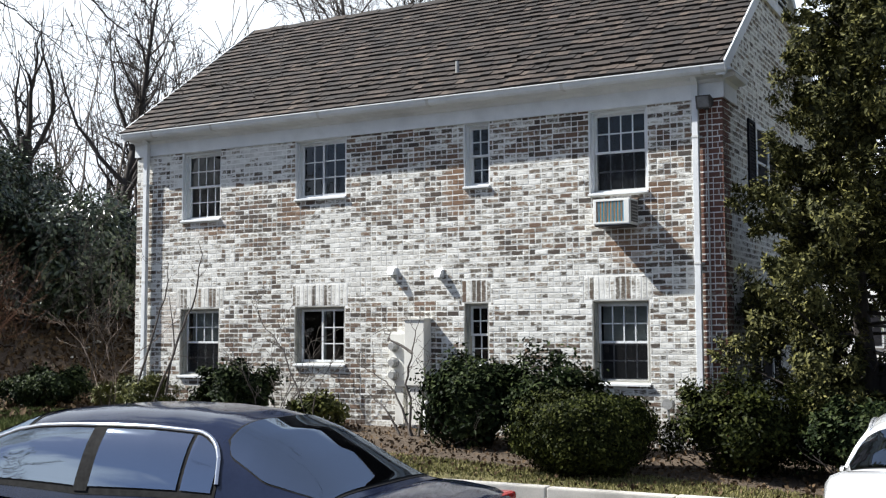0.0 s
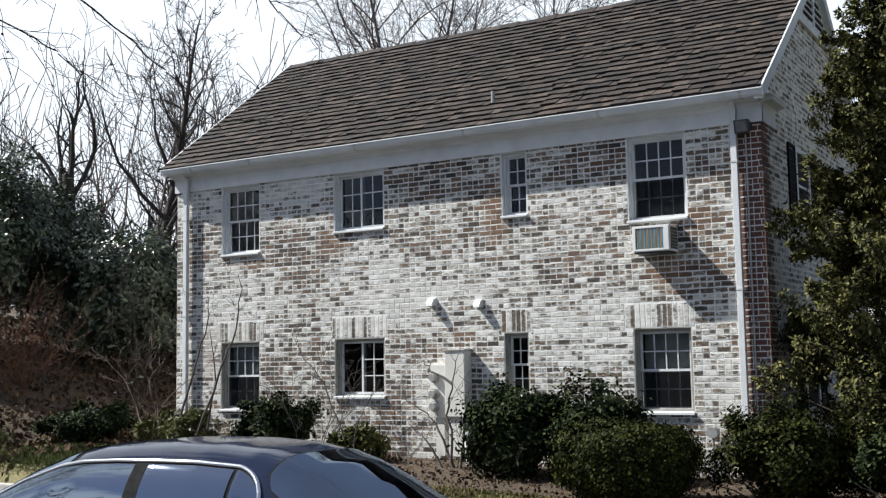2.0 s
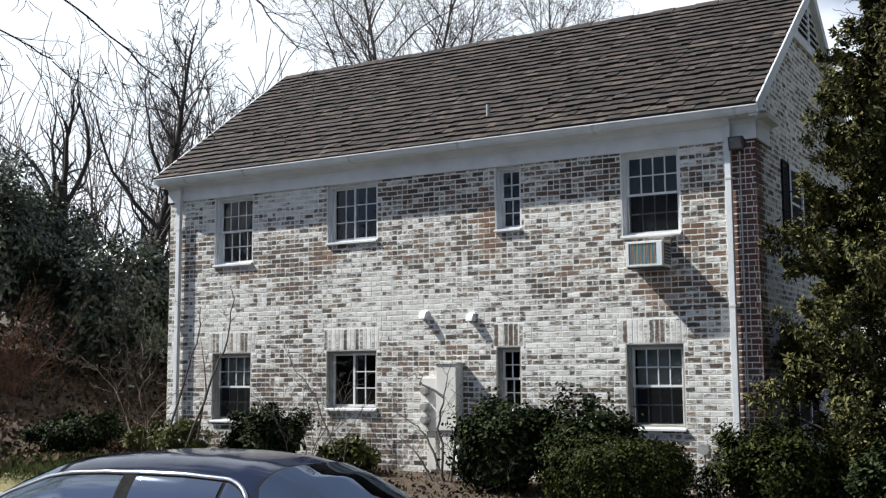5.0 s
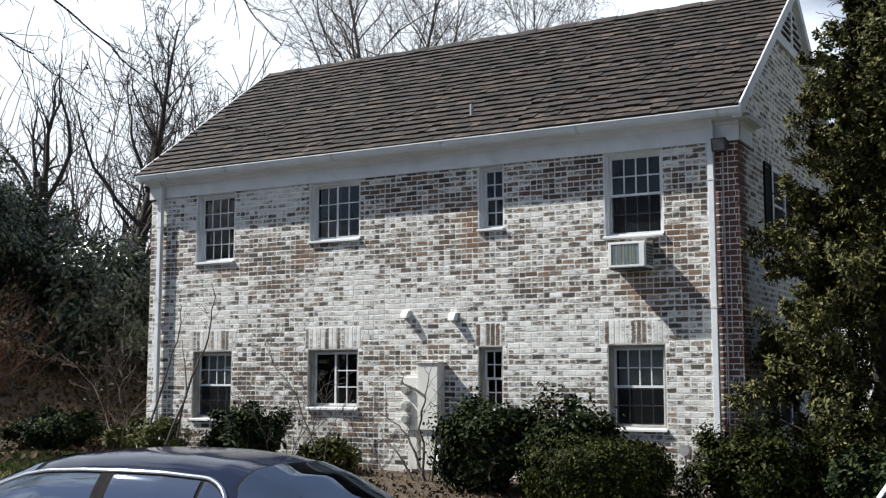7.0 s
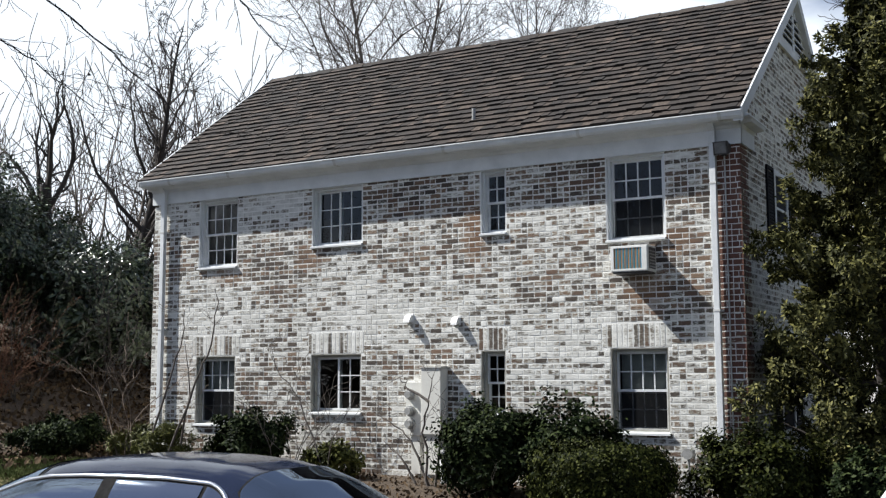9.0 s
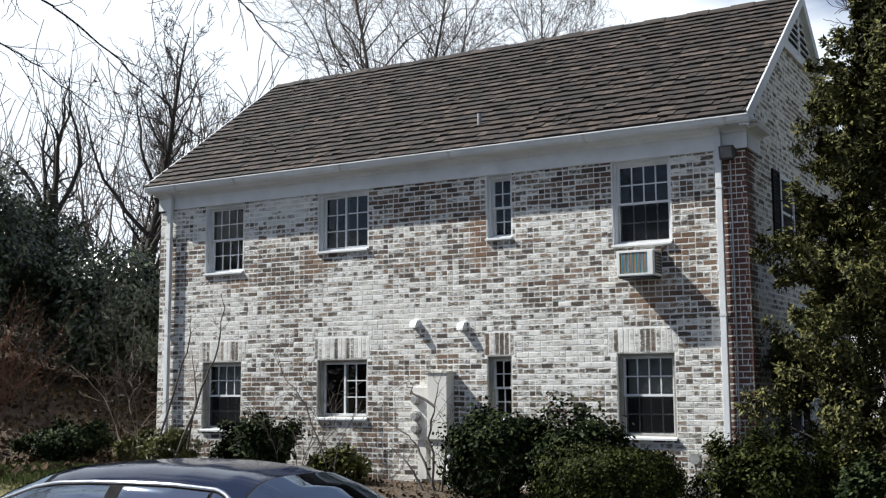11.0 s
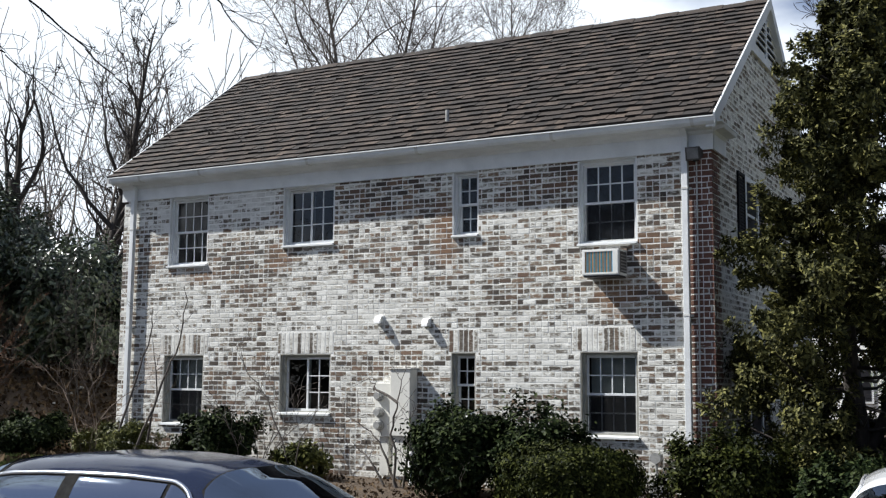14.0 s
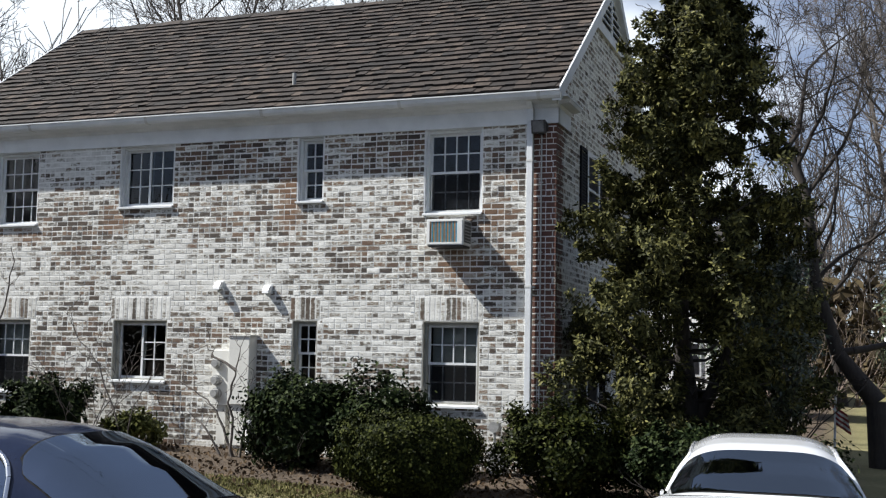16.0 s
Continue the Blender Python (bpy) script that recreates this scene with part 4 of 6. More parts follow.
# ---- plants ----
def tube_mesh(name, segs, sides, material):
    """All limbs of a tree as tapered tubes: rows of (start, end, start radius, end radius)."""
    a = np.array([s[0] for s in segs]); b = np.array([s[1] for s in segs])
    ra = np.array([s[2] for s in segs]); rb = np.array([s[3] for s in segs])
    d = b - a
    d /= np.maximum(np.linalg.norm(d, axis=1, keepdims=True), 1e-6)
    helper = np.where(np.abs(d[:, 2:3]) > 0.9, np.array([[1.0, 0, 0]]), np.array([[0, 0, 1.0]]))
    u = np.cross(d, helper); u /= np.linalg.norm(u, axis=1, keepdims=True)
    w = np.cross(d, u)
    ang = np.arange(sides) * 2 * math.pi / sides
    ring = np.cos(ang)[None, :, None] * u[:, None, :] + np.sin(ang)[None, :, None] * w[:, None, :]
    lo = a[:, None, :] + ring * ra[:, None, None]
    hi = b[:, None, :] + ring * rb[:, None, None]
    verts = np.concatenate([lo, hi], axis=1).reshape(-1, 3)
    base = (np.arange(len(segs)) * 2 * sides)[:, None, None]
    k = np.arange(sides)
    q = np.stack([k, (k + 1) % sides, sides + (k + 1) % sides, sides + k], axis=1)[None]
    faces = (base + q).reshape(-1, 4)
    return quick_mesh(name, verts, faces, material, True)


def quick_mesh(name, verts, faces, material, smooth=False):
    me = bpy.data.meshes.new(name)
    n, f, c = len(verts), len(faces), faces.shape[1]
    me.vertices.add(n)
    me.vertices.foreach_set("co", np.asarray(verts, dtype=np.float32).ravel())
    me.loops.add(f * c)
    me.loops.foreach_set("vertex_index", np.asarray(faces, dtype=np.int32).ravel())
    me.polygons.add(f)
    me.polygons.foreach_set("loop_start", np.arange(f, dtype=np.int32) * c)
    me.materials.append(material)
    if smooth:
        me.polygons.foreach_set("use_smooth", [True] * f)
    me.update(calc_edges=True)
    me.validate()
    return me


def leaf_mesh(name, at, out, length, width, material, r, droop=0.0, flat=False):
    """One small folded leaf at each point of at, leaning towards out, or with its blade turned outwards."""
    n = len(at)
    nrm = out / np.maximum(np.linalg.norm(out, axis=1, keepdims=True), 1e-6) + r.normal(0, 0.38, (n, 3))
    nrm /= np.maximum(np.linalg.norm(nrm, axis=1, keepdims=True), 1e-6)
    d = out + r.normal(0, 0.75, (n, 3))
    if flat:
        d = d - (d * nrm).sum(axis=1, keepdims=True) * nrm
    d[:, 2] -= droop
    d /= np.linalg.norm(d, axis=1, keepdims=True)
    side = np.cross(d, nrm if flat else r.normal(0, 1, (n, 3)))
    side /= np.maximum(np.linalg.norm(side, axis=1, keepdims=True), 1e-6)
    up = np.cross(side, d)
    l = length * r.uniform(0.6, 1.35, (n, 1))
    w = width * r.uniform(0.7, 1.3, (n, 1))
    v = np.stack([at, at + d * l * 0.5 + side * w * 0.5 + up * w * 0.18, at + d * l, at + d * l * 0.5 - side * w * 0.5 + up * w * 0.18], axis=1).reshape(-1, 3)
    k = (np.arange(n) * 4)[:, None]
    return quick_mesh(name, v, np.concatenate([k + np.array([[0, 1, 2]]), k + np.array([[0, 2, 3]])], axis=0), material)


def hang(name, me, parent, label=""):
    ob = new(name, me)
    ob.parent = parent
    return tagged(ob, label)


def grow(r, p, d, length, radius, depth, segs, bend=0.16, lift=0.10, spread=0.75, kids=(3, 5), steps=5, shrink=0.62):
    """A limb that wanders and bears limbs of its own; segs gathers (start, end, radii, depth)."""
    p, d = np.array(p, float), np.array(d, float)
    d /= np.linalg.norm(d)
    pts = [p]
    for i in range(steps):
        d = d + r.normal(0, bend * 1.35, 3) + np.array([0, 0, lift])
        d /= np.linalg.norm(d)
        q = p + d * length / steps
        r0, r1 = radius * (1 - 0.62 * i / steps), radius * (1 - 0.62 * (i + 1) / steps)
        segs.append((p, q, r0, r1, depth))
        p = q
        pts.append(q)
    if depth <= 0:
        return
    for k in range(r.integers(kids[0], kids[1] + 1)):
        i = r.integers(1 if depth > 1 else 0, steps) + r.uniform(0, 1)
        j = min(int(i), steps - 1)
        at = pts[j] + (pts[j + 1] - pts[j]) * (i - j)
        axis = pts[j + 1] - pts[j]
        axis = axis / np.linalg.norm(axis)
        out = np.cross(axis, r.normal(0, 1, 3))
        out /= max(np.linalg.norm(out), 1e-6)
        grow(r, at, axis + out * spread * r.uniform(0.6, 1.3), length * shrink * r.uniform(0.7, 1.15), radius * (1 - 0.6 * i / steps) * 0.6, depth - 1, segs, bend * 1.15, lift, spread, kids, max(3, steps - 1), shrink)
    grow(r, p, d, length * shrink * 0.9, radius * 0.38, depth - 1, segs, bend, lift, spread, kids, max(3, steps - 1), shrink)


def bare_tree(seed, height, radius, label, bark=None, clear=0.28, limbs=26, reach=0.34, rise=0.9, minimum=0.008, density=1.0, wander=0.05, taper=0.85):
    """A leafless tree at its own origin: a leader that runs to the top, ascending limbs, and on them short twigs with spurs."""
    r = np.random.default_rng(seed)
    ob = tagged(blank("tree"), label, "tree")
    bark = bark or BARK_DARK
    n = 14
    pts, d = [np.array([0, 0, -0.4])], np.array([0.0, 0.0, 1.0])
    for i in range(n):
        d = d + r.normal(0, wander, 3)
        d /= np.linalg.norm(d)
        pts.append(pts[-1] + d * (height + 0.4) / n)
    girth = [radius * (1.45 if i == 0 else 1.0) * (1 - i / n) ** 0.85 + minimum for i in range(n + 1)]
    hang("trunk", tube_mesh("trunk", [(pts[i], pts[i + 1], girth[i], girth[i + 1]) for i in range(n)], 9, bark), ob)
    boughs, twigs = [], []

    def run(p, d, length, rad, steps, bend, lift, out):
        """A wandering shoot; gives its points."""
        line = [p]
        for k in range(steps):
            d = d + r.normal(0, bend, 3) + np.array([0, 0, lift])
            d = d / np.linalg.norm(d)
            q = line[-1] + d * length / steps
            out.append((line[-1], q, max(rad * (1 - 0.85 * k / steps), minimum), max(rad * (1 - 0.85 * (k + 1) / steps), minimum * 0.8)))
            line.append(q)
        return line

    def aside(line, u, angle):
        """A point at u along a line, and a way that forks off from it."""
        k = min(int(u * (len(line) - 1)), len(line) - 2)
        f = u * (len(line) - 1) - k
        axis = line[k + 1] - line[k]
        axis = axis / np.linalg.norm(axis)
        side = np.cross(axis, r.normal(0, 1, 3))
        side /= max(np.linalg.norm(side), 1e-6)
        return line[k] + (line[k + 1] - line[k]) * f, axis * math.cos(angle) + side * math.sin(angle)

    for k in range(limbs):
        u = clear + (0.97 - clear) * (k + r.uniform(0, 0.8)) / limbs
        j = min(int(u * n), n - 1)
        at = pts[j] + (pts[j + 1] - pts[j]) * (u * n - j)
        a = k * 2.4 + r.uniform(-0.5, 0.5)
        length = height * reach * (1.08 - taper * (u - clear) / (1 - clear)) * r.uniform(0.75, 1.2)
        way = np.array([math.cos(a), math.sin(a), rise * r.uniform(0.7, 1.3)])
        own = []
        line = run(at, way / np.linalg.norm(way), length, girth[j] * 0.58, 8, 0.15, 0.08, own)
        boughs.append(own)
        for m in range(int(density * (4 + length * 2.3))):
            w = r.uniform(0.18, 1.0)
            p, way = aside(line, w, r.uniform(0.5, 1.0))
            sub = run(p, way, length * 0.45 * (1.15 - 0.6 * w) * r.uniform(0.6, 1.2), girth[j] * 0.26 * (1.1 - w), 5, 0.15, 0.07, twigs)
            for q in range(int(r.integers(4, 8) * density)):
                p, way = aside(sub, r.uniform(0.15, 1.0), r.uniform(0.5, 1.0))
                spur = run(p, way, length * r.uniform(0.07, 0.19), minimum, 3, 0.2, 0.06, twigs)
                for z in range(2):
                    p, way = aside(spur, r.uniform(0.2, 1.0), 0.7)
                    run(p, way, length * r.uniform(0.03, 0.09), minimum * 0.8, 2, 0.2, 0.05, twigs)
    boughs.sort(key=lambda b: -b[0][2])
    for own in boughs[:8]:
        hang("bough", tube_mesh("bough", own, 6, bark), ob)
    twigs += [s for own in boughs[8:] for s in own]
    tagged(hang("crown", tube_mesh("crown", twigs, 3, bark), ob), kind="stuff")
    return ob


def stubby_tree(seed, height, radius, label):
    """A pruned tree: a fork of upright limbs that end in stubs, with a few thin shoots."""
    r = np.random.default_rng(seed)
    ob = tagged(blank("tree"), label, "tree")
    h = height * 0.55
    hang("trunk", tube_mesh("trunk", [(np.array([0, 0, -0.4]), np.array([0.05, 0, h * 0.5]), radius * 1.3, radius), (np.array([0.05, 0, h * 0.5]), np.array([0, 0.05, h]), radius, radius * 0.8)], 9, BARK_DARK), ob)
    shoots = []
    for k in range(5):
        a = k * 1.3 + r.uniform(0, 0.5)
        own = []
        grow(r, (0, 0.05, h * r.uniform(0.75, 1.0)), (0.45 * math.cos(a), 0.45 * math.sin(a), 1), height * r.uniform(0.25, 0.52), radius * 0.4, 1, own, 0.12, 0.05, 0.6, (3, 5), 6, 0.4)
        hang("bough", tube_mesh("bough", [s[:4] for s in own], 7, BARK_DARK), ob)
        for m in range(7):
            p = own[r.integers(0, len(own))][1]
            grow(r, p, (r.normal(0, 0.6), r.normal(0, 0.6), 1), r.uniform(0.5, 1.3), 0.012, 1, shoots, 0.14, 0.04, 0.7, (2, 4), 4)
    tagged(hang("crown", tube_mesh("crown", [s[:2] + (max(s[2], 0.008), max(s[3], 0.007)) for s in shoots], 3, BARK_DARK), ob), kind="stuff")
    return ob


def limb_mesh(name, points, radii, sides, material):
    """One closed tapered tube along a bent line."""
    p = np.array(points)
    d = np.gradient(p, axis=0)
    d /= np.maximum(np.linalg.norm(d, axis=1, keepdims=True), 1e-6)
    u = np.cross(d, np.array([[0.0, 1.0, 0.0]]))
    u /= np.maximum(np.linalg.norm(u, axis=1, keepdims=True), 1e-6)
    w = np.cross(d, u)
    a = np.arange(sides) * 2 * math.pi / sides
    ring = p[:, None] + (np.cos(a)[None, :, None] * u[:, None] + np.sin(a)[None, :, None] * w[:, None]) * np.array(radii)[:, None, None]
    k, base = np.arange(sides), (np.arange(len(p) - 1) * sides)[:, None, None]
    quads = np.stack([k, (k + 1) % sides, sides + (k + 1) % sides, sides + k], axis=1)[None] + base
    return quick_mesh(name, ring.reshape(-1, 3), quads.reshape(-1, 4), material, True)


def stem_shrub(seed, label, paths, radius, bark, name="bare_shrub", shoots=1.0):
    """A leafless shrub of a few crooked stems, each along its own line, with short side shoots."""
    r = np.random.default_rng(seed)
    ob = tagged(blank(name, *paths[0][0]), label, "shrub")
    base = np.array(paths[0][0])
    twigs = []
    for path in paths:
        line, girth = [np.array(path[0]) - base], [radius]
        for i, (p, q) in enumerate(zip(path, path[1:])):
            p, q = np.array(p) - base, np.array(q) - base
            for k in range(1, 5):
                line.append(p + (q - p) * k / 4 + (r.normal(0, 0.015, 3) if k < 4 else 0))
                girth.append(max(radius * (1 - 0.8 * (i + k / 4) / (len(path) - 1)), 0.005))
                if i + k / 4 > 0.5 and r.uniform() < 0.55 * shoots:
                    grow(r, line[-1], (q - p) / np.linalg.norm(q - p) + r.normal(0, 0.7, 3), r.uniform(0.2, 0.55), 0.006, 1, twigs, 0.2, 0.02, 0.8, (1, 3), 4)
        hang("stem", limb_mesh("stem", line, girth, 6, bark), ob)
    tagged(hang("crown", tube_mesh("crown", [s[:2] + (max(s[2], 0.004), max(s[3], 0.003)) for s in twigs], 4, bark), ob), kind="stuff")
    return ob


def lumpy(r, n, size, lump, squash=0.0, box=2.0):
    """Points in the outer shell of an uneven ellipsoid, and their outward directions."""
    d = r.normal(0, 1, (n, 3))
    d /= np.linalg.norm(d, axis=1, keepdims=True)
    bumps = np.array([noise.noise(Vector(v) * 2.3 + Vector((size[0] * 3.1, size[1], 0))) + 0.5 * noise.noise(Vector(v) * 5.5) for v in d])
    rad = (0.62 + 0.38 * r.uniform(0, 1, n) ** 0.5) * (1 + lump * bumps)
    rad = rad / (np.abs(d) ** box).sum(axis=1) ** (1 / box)
    at = d * rad[:, None] * np.array(size)
    if box > 2:
        at[:, :2] *= np.clip(0.86 + 0.22 * (at[:, 2:] / size[2] + 0.6), 0.7, 1.0)
    if squash:
        at[:, 2] = np.maximum(at[:, 2], -size[2] * squash)
    return at, d


def shrub(seed, x, y, z, size, count, leaf, material, label, lump=0.25, name="shrub", clumps=0, stems=9, category="shrub", droop=0.0, box=2.0):
    """An evergreen shrub: stems from the ground, and leaves in an uneven crown with gaps between its clumps."""
    r = np.random.default_rng(seed)
    ob = tagged(blank(name, x, y, z), label, category)
    c = np.array([0, 0, size[2]])
    if clumps:
        cs, ds = lumpy(r, clumps, (size[0] * 0.8, size[1] * 0.8, size[2] * 0.8), lump * 1.6, 0.9)
        pick = r.integers(0, clumps, count)
        spread = 0.19 * min(size)
        at = c + cs[pick] + r.normal(0, 1, (count, 3)) * spread * r.uniform(0.4, 1.0, (clumps, 1))[pick]
        out = ds[pick] * 0.6 + np.array([0, 0, 0.3])
        extra, eo = lumpy(r, count // 5, size, lump, 0.95)
        at, out = np.concatenate([at, c + extra * 0.72]), np.concatenate([out, eo])
    else:
        at, out = lumpy(r, count, size, lump, 0.92, box)
        at = at + c
    at[:, 2] = np.maximum(at[:, 2], 0.03)
    segs = []
    for k in range(stems):
        a = r.uniform(0, 6.28)
        grow(r, (0.1 * math.cos(a), 0.1 * math.sin(a), -0.15), (0.55 * math.cos(a), 0.55 * math.sin(a), 1), size[2] * 1.35, 0.016, 1, segs, 0.2, 0.05, 0.7, (2, 4), 5)
    tagged(hang("stem", tube_mesh("stem", [s[:4] for s in segs], 4, BARK_DARK), ob), kind="stuff")
    tagged(hang("foliage", leaf_mesh("foliage", at, out, leaf[0], leaf[1], material, r, droop, True), ob), kind="stuff")
    return ob


def twig_bush(seed, x, y, z, height, stems, label, bark=None, spread=0.45, radius=0.012, depth=2, name="bare_shrub", lean=(0, 0)):
    """A leafless shrub of thin stems."""
    r = np.random.default_rng(seed)
    ob = tagged(blank(name, x, y, z), label, "shrub")
    segs = []
    for k in range(stems):
        a = r.uniform(0, 6.28)
        grow(r, (0.12 * math.cos(a), 0.12 * math.sin(a), -0.1), (spread * math.cos(a) + lean[0], spread * math.sin(a) + lean[1], 1), height * r.uniform(0.7, 1.1), radius, depth, segs, 0.15, 0.04, 0.6, (2, 4), 6, 0.55)
    tagged(hang("crown", tube_mesh("crown", [s[:2] + (max(s[2], 0.004), max(s[3], 0.003)) for s in segs], 4, bark or BARK_TAN), ob), kind="stuff")
    return ob


def conifer(seed, x, y, z, height, radius, limbs, per, label):
    """An old evergreen with a ragged outline: a forked trunk, limbs that end in separate leafy clumps, and gaps between these."""
    r = np.random.default_rng(seed)
    ob = tagged(blank("conifer_tree", x, y, z), label, "tree")
    pts, d = [np.array([0, 0, -0.3])], np.array([0.0, 0.0, 1.0])
    n = 14
    for i in range(n):
        d = d + r.normal(0, 0.05, 3) * np.array([1, 1, 0])
        d /= np.linalg.norm(d)
        pts.append(pts[-1] + d * (height + 0.1) / n)
    hang("trunk", tube_mesh("trunk", [(pts[i], pts[i + 1], 0.14 * (1 - i / n) + 0.02, 0.14 * (1 - (i + 1) / n) + 0.02) for i in range(n)], 8, BARK_DARK), ob)
    fork = [np.array([0.05, 0, 0.9]), np.array([0.45, -0.1, 1.8]), np.array([0.62, -0.1, 2.8]), np.array([0.55, 0.0, 4.2])]
    hang("trunk", tube_mesh("trunk", [(fork[i], fork[i + 1], 0.09 - 0.02 * i, 0.07 - 0.02 * i) for i in range(3)], 8, BARK_DARK), ob)
    arms, at, out = [], [], []
    for k in range(limbs):
        h = 0.02 + 0.965 * (k + r.uniform(0, 1)) / limbs
        j = min(int(h * n), n - 1)
        base = pts[j] + (pts[j + 1] - pts[j]) * (h * n - j)
        a = k * 2.4 + r.uniform(-0.6, 0.6)
        shape = float(np.interp(h, [0, 0.12, 0.25, 0.37, 0.56, 0.67, 0.78, 0.9, 1.0], [0.85, 1.02, 1.06, 1.0, 0.86, 0.70, 0.5, 0.3, 0.1]))
        reach = radius * shape * r.choice((r.uniform(0.35, 0.8), r.uniform(0.75, 1.1)))
        tip = base + np.array([math.cos(a) * reach, math.sin(a) * reach, reach * r.uniform(-0.1, 0.45)])
        bow = (base + tip) / 2 + np.array([0, 0, -0.14 * reach])
        arms += [(base, bow, 0.028, 0.02), (bow, tip, 0.02, 0.008)]
        if (-0.15 < tip[0] < 0.55 and 0.555 < h < 0.65) or (0.05 < tip[0] < 0.6 and 0.2 < h < 0.31):
            continue
        for c, size in ((tip, r.uniform(0.28, 0.52)), (base + (tip - base) * r.uniform(0.4, 0.75) + r.normal(0, 0.12, 3), r.uniform(0.18, 0.36))):
            size *= 0.62 + 0.45 * shape
            tufts = 9
            u = r.normal(0, 1, (tufts, 3))
            u /= np.linalg.norm(u, axis=1, keepdims=True)
            lean = np.array([math.cos(a) * 0.5, math.sin(a) * 0.5, 0.55])
            for e in u:
                m = per // (2 * tufts)
                way = e * 0.8 + lean
                way /= np.linalg.norm(way)
                along = r.uniform(0.0, 1.0, (m, 1))
                at.append(c + e * size * 0.55 + way * along * size * 0.75 + r.normal(0, 1, (m, 3)) * size * 0.17 * (1.15 - along))
                out.append(np.repeat((e + way * 0.4)[None], m, axis=0))
    tagged(hang("crown", tube_mesh("crown", arms, 4, BARK_DARK), ob), kind="stuff")
    tagged(hang("foliage", leaf_mesh("foliage", np.concatenate(at), np.concatenate(out), 0.085, 0.036, CEDAR_LEAF, r, 0.1, True), ob), kind="stuff")
    return ob


def gz(x, y):
    return ground_z(x, y)


# bed in front of the wall
shrub(21, -0.06, -2.45, gz(-0.06, -2.45), (0.86, 0.84, 0.49), 32000, (0.05, 0.03), BOX_LEAF, "rounded square clipped boxwood shrub in the bed", 0.2, box=3.0)
shrub(22, -2.35, -1.0, gz(-2.35, -1.0), (0.85, 0.7, 0.68), 15000, (0.085, 0.045), HOLLY_LEAF, "dark green holly shrub against the brick wall", 0.35, clumps=70)
shrub(23, -1.2, -0.95, gz(-1.2, -0.95), (0.85, 0.65, 0.66), 14000, (0.085, 0.045), HOLLY_LEAF, "dark green holly shrub against the brick wall", 0.35, clumps=60)
shrub(24, -6.85, -0.85, gz(-6.85, -0.85), (0.85, 0.6, 0.52), 10000, (0.08, 0.042), HOLLY_LEAF, "dark evergreen shrub below the windows", 0.35, clumps=50)
shrub(25, -5.35, -0.7, gz(-5.35, -0.7), (0.55, 0.4, 0.28), 2600, (0.12, 0.045), LIME_LEAF, "yellow-green leafy plant at the wall", 0.4, clumps=24, name="leafy_plant", category="plant")
shrub(26, 1.62, -1.5, gz(1.62, -1.5), (1.0, 0.75, 0.6), 16000, (0.065, 0.036), BOX_LEAF, "loose green shrub at the house corner", 0.35, clumps=70)
shrub(27, 3.1, -1.45, gz(3.1, -1.45), (0.95, 0.75, 0.52), 16000, (0.065, 0.036), HOLLY_LEAF, "loose dark shrub beneath the conifer", 0.35, clumps=70)
shrub(28, 4.3, -1.2, gz(4.3, -1.2), (0.9, 0.75, 0.46), 12000, (0.065, 0.036), HOLLY_LEAF, "loose dark shrub beneath the conifer", 0.35, clumps=60)
shrub(29, -9.0, -0.9, gz(-9.0, -0.9), (0.95, 0.5, 0.36), 6000, (0.10, 0.02), LIME_LEAF, "straggling green ground shrub at the corner", 0.5, clumps=40)
shrub(30, -11.6, -0.6, gz(-11.6, -0.6), (1.4, 0.9, 0.38), 9000, (0.08, 0.045), HOLLY_LEAF, "low dark shrub beside the house", 0.3, clumps=60)
stem_shrub(31, "leafless crooked brown shrub before the cabinet", [
    [(-3.45, -0.75, -0.25), (-3.79, -0.75, 0.45), (-4.01, -0.7, 0.70), (-4.49, -0.75, 0.98)], [(-3.48, -0.75, -0.25), (-3.64, -0.75, 0.67), (-3.49, -0.8, 1.19), (-3.42, -0.75, 1.57)],
    [(-3.51, -0.78, 1.15), (-3.91, -0.75, 1.34), (-4.03, -0.75, 1.51)], [(-3.43, -0.75, -0.25), (-3.35, -0.7, 0.51), (-3.29, -0.75, 1.01)], [(-3.6, -0.8, -0.25), (-3.95, -0.85, 0.3), (-4.3, -0.8, 0.55)]], 0.026, BARK)
stem_shrub(32, "slender leaning leafless saplings before the wall", [
    [(-8.62, -1.1, -0.1), (-7.86, -1.1, 1.45), (-7.57, -1.05, 2.08), (-7.40, -1.1, 2.72), (-7.47, -1.1, 3.02)], [(-8.95, -1.15, -0.1), (-8.43, -1.1, 1.51), (-8.16, -1.1, 2.24), (-8.13, -1.1, 2.66)],
    [(-8.4, -1.0, -0.1), (-7.97, -1.1, 1.23), (-8.10, -1.1, 2.08)]], 0.024, BARK, "sapling", 0.7)
stem_shrub(35, "bare arching stems above the evergreen shrub", [
    [(-5.25, -0.95, -0.1), (-5.79, -0.95, 1.16), (-6.26, -0.95, 1.65), (-6.39, -0.95, 2.06)], [(-5.3, -0.9, -0.1), (-5.1, -1.0, 0.6), (-4.85, -0.95, 1.0)]], 0.016, BARK)
twig_bush(33, -9.35, -1.1, gz(-9.35, -1.1), 1.8, 4, "thin leafless shoots at the corner", BARK_TAN, 0.3, 0.014)
twig_bush(34, -6.15, -0.95, gz(-6.15, -0.95), 1.25, 7, "leafless stems among the shrubs", BARK, 0.5, 0.013)
shrub(43, 3.75, 5.0, gz(3.75, 5.0), (0.8, 0.8, 2.1), 14000, (0.09, 0.04), BANK_LEAF, "dark columnar evergreen behind the conifer", 0.3, name="evergreen_bush", clumps=90)
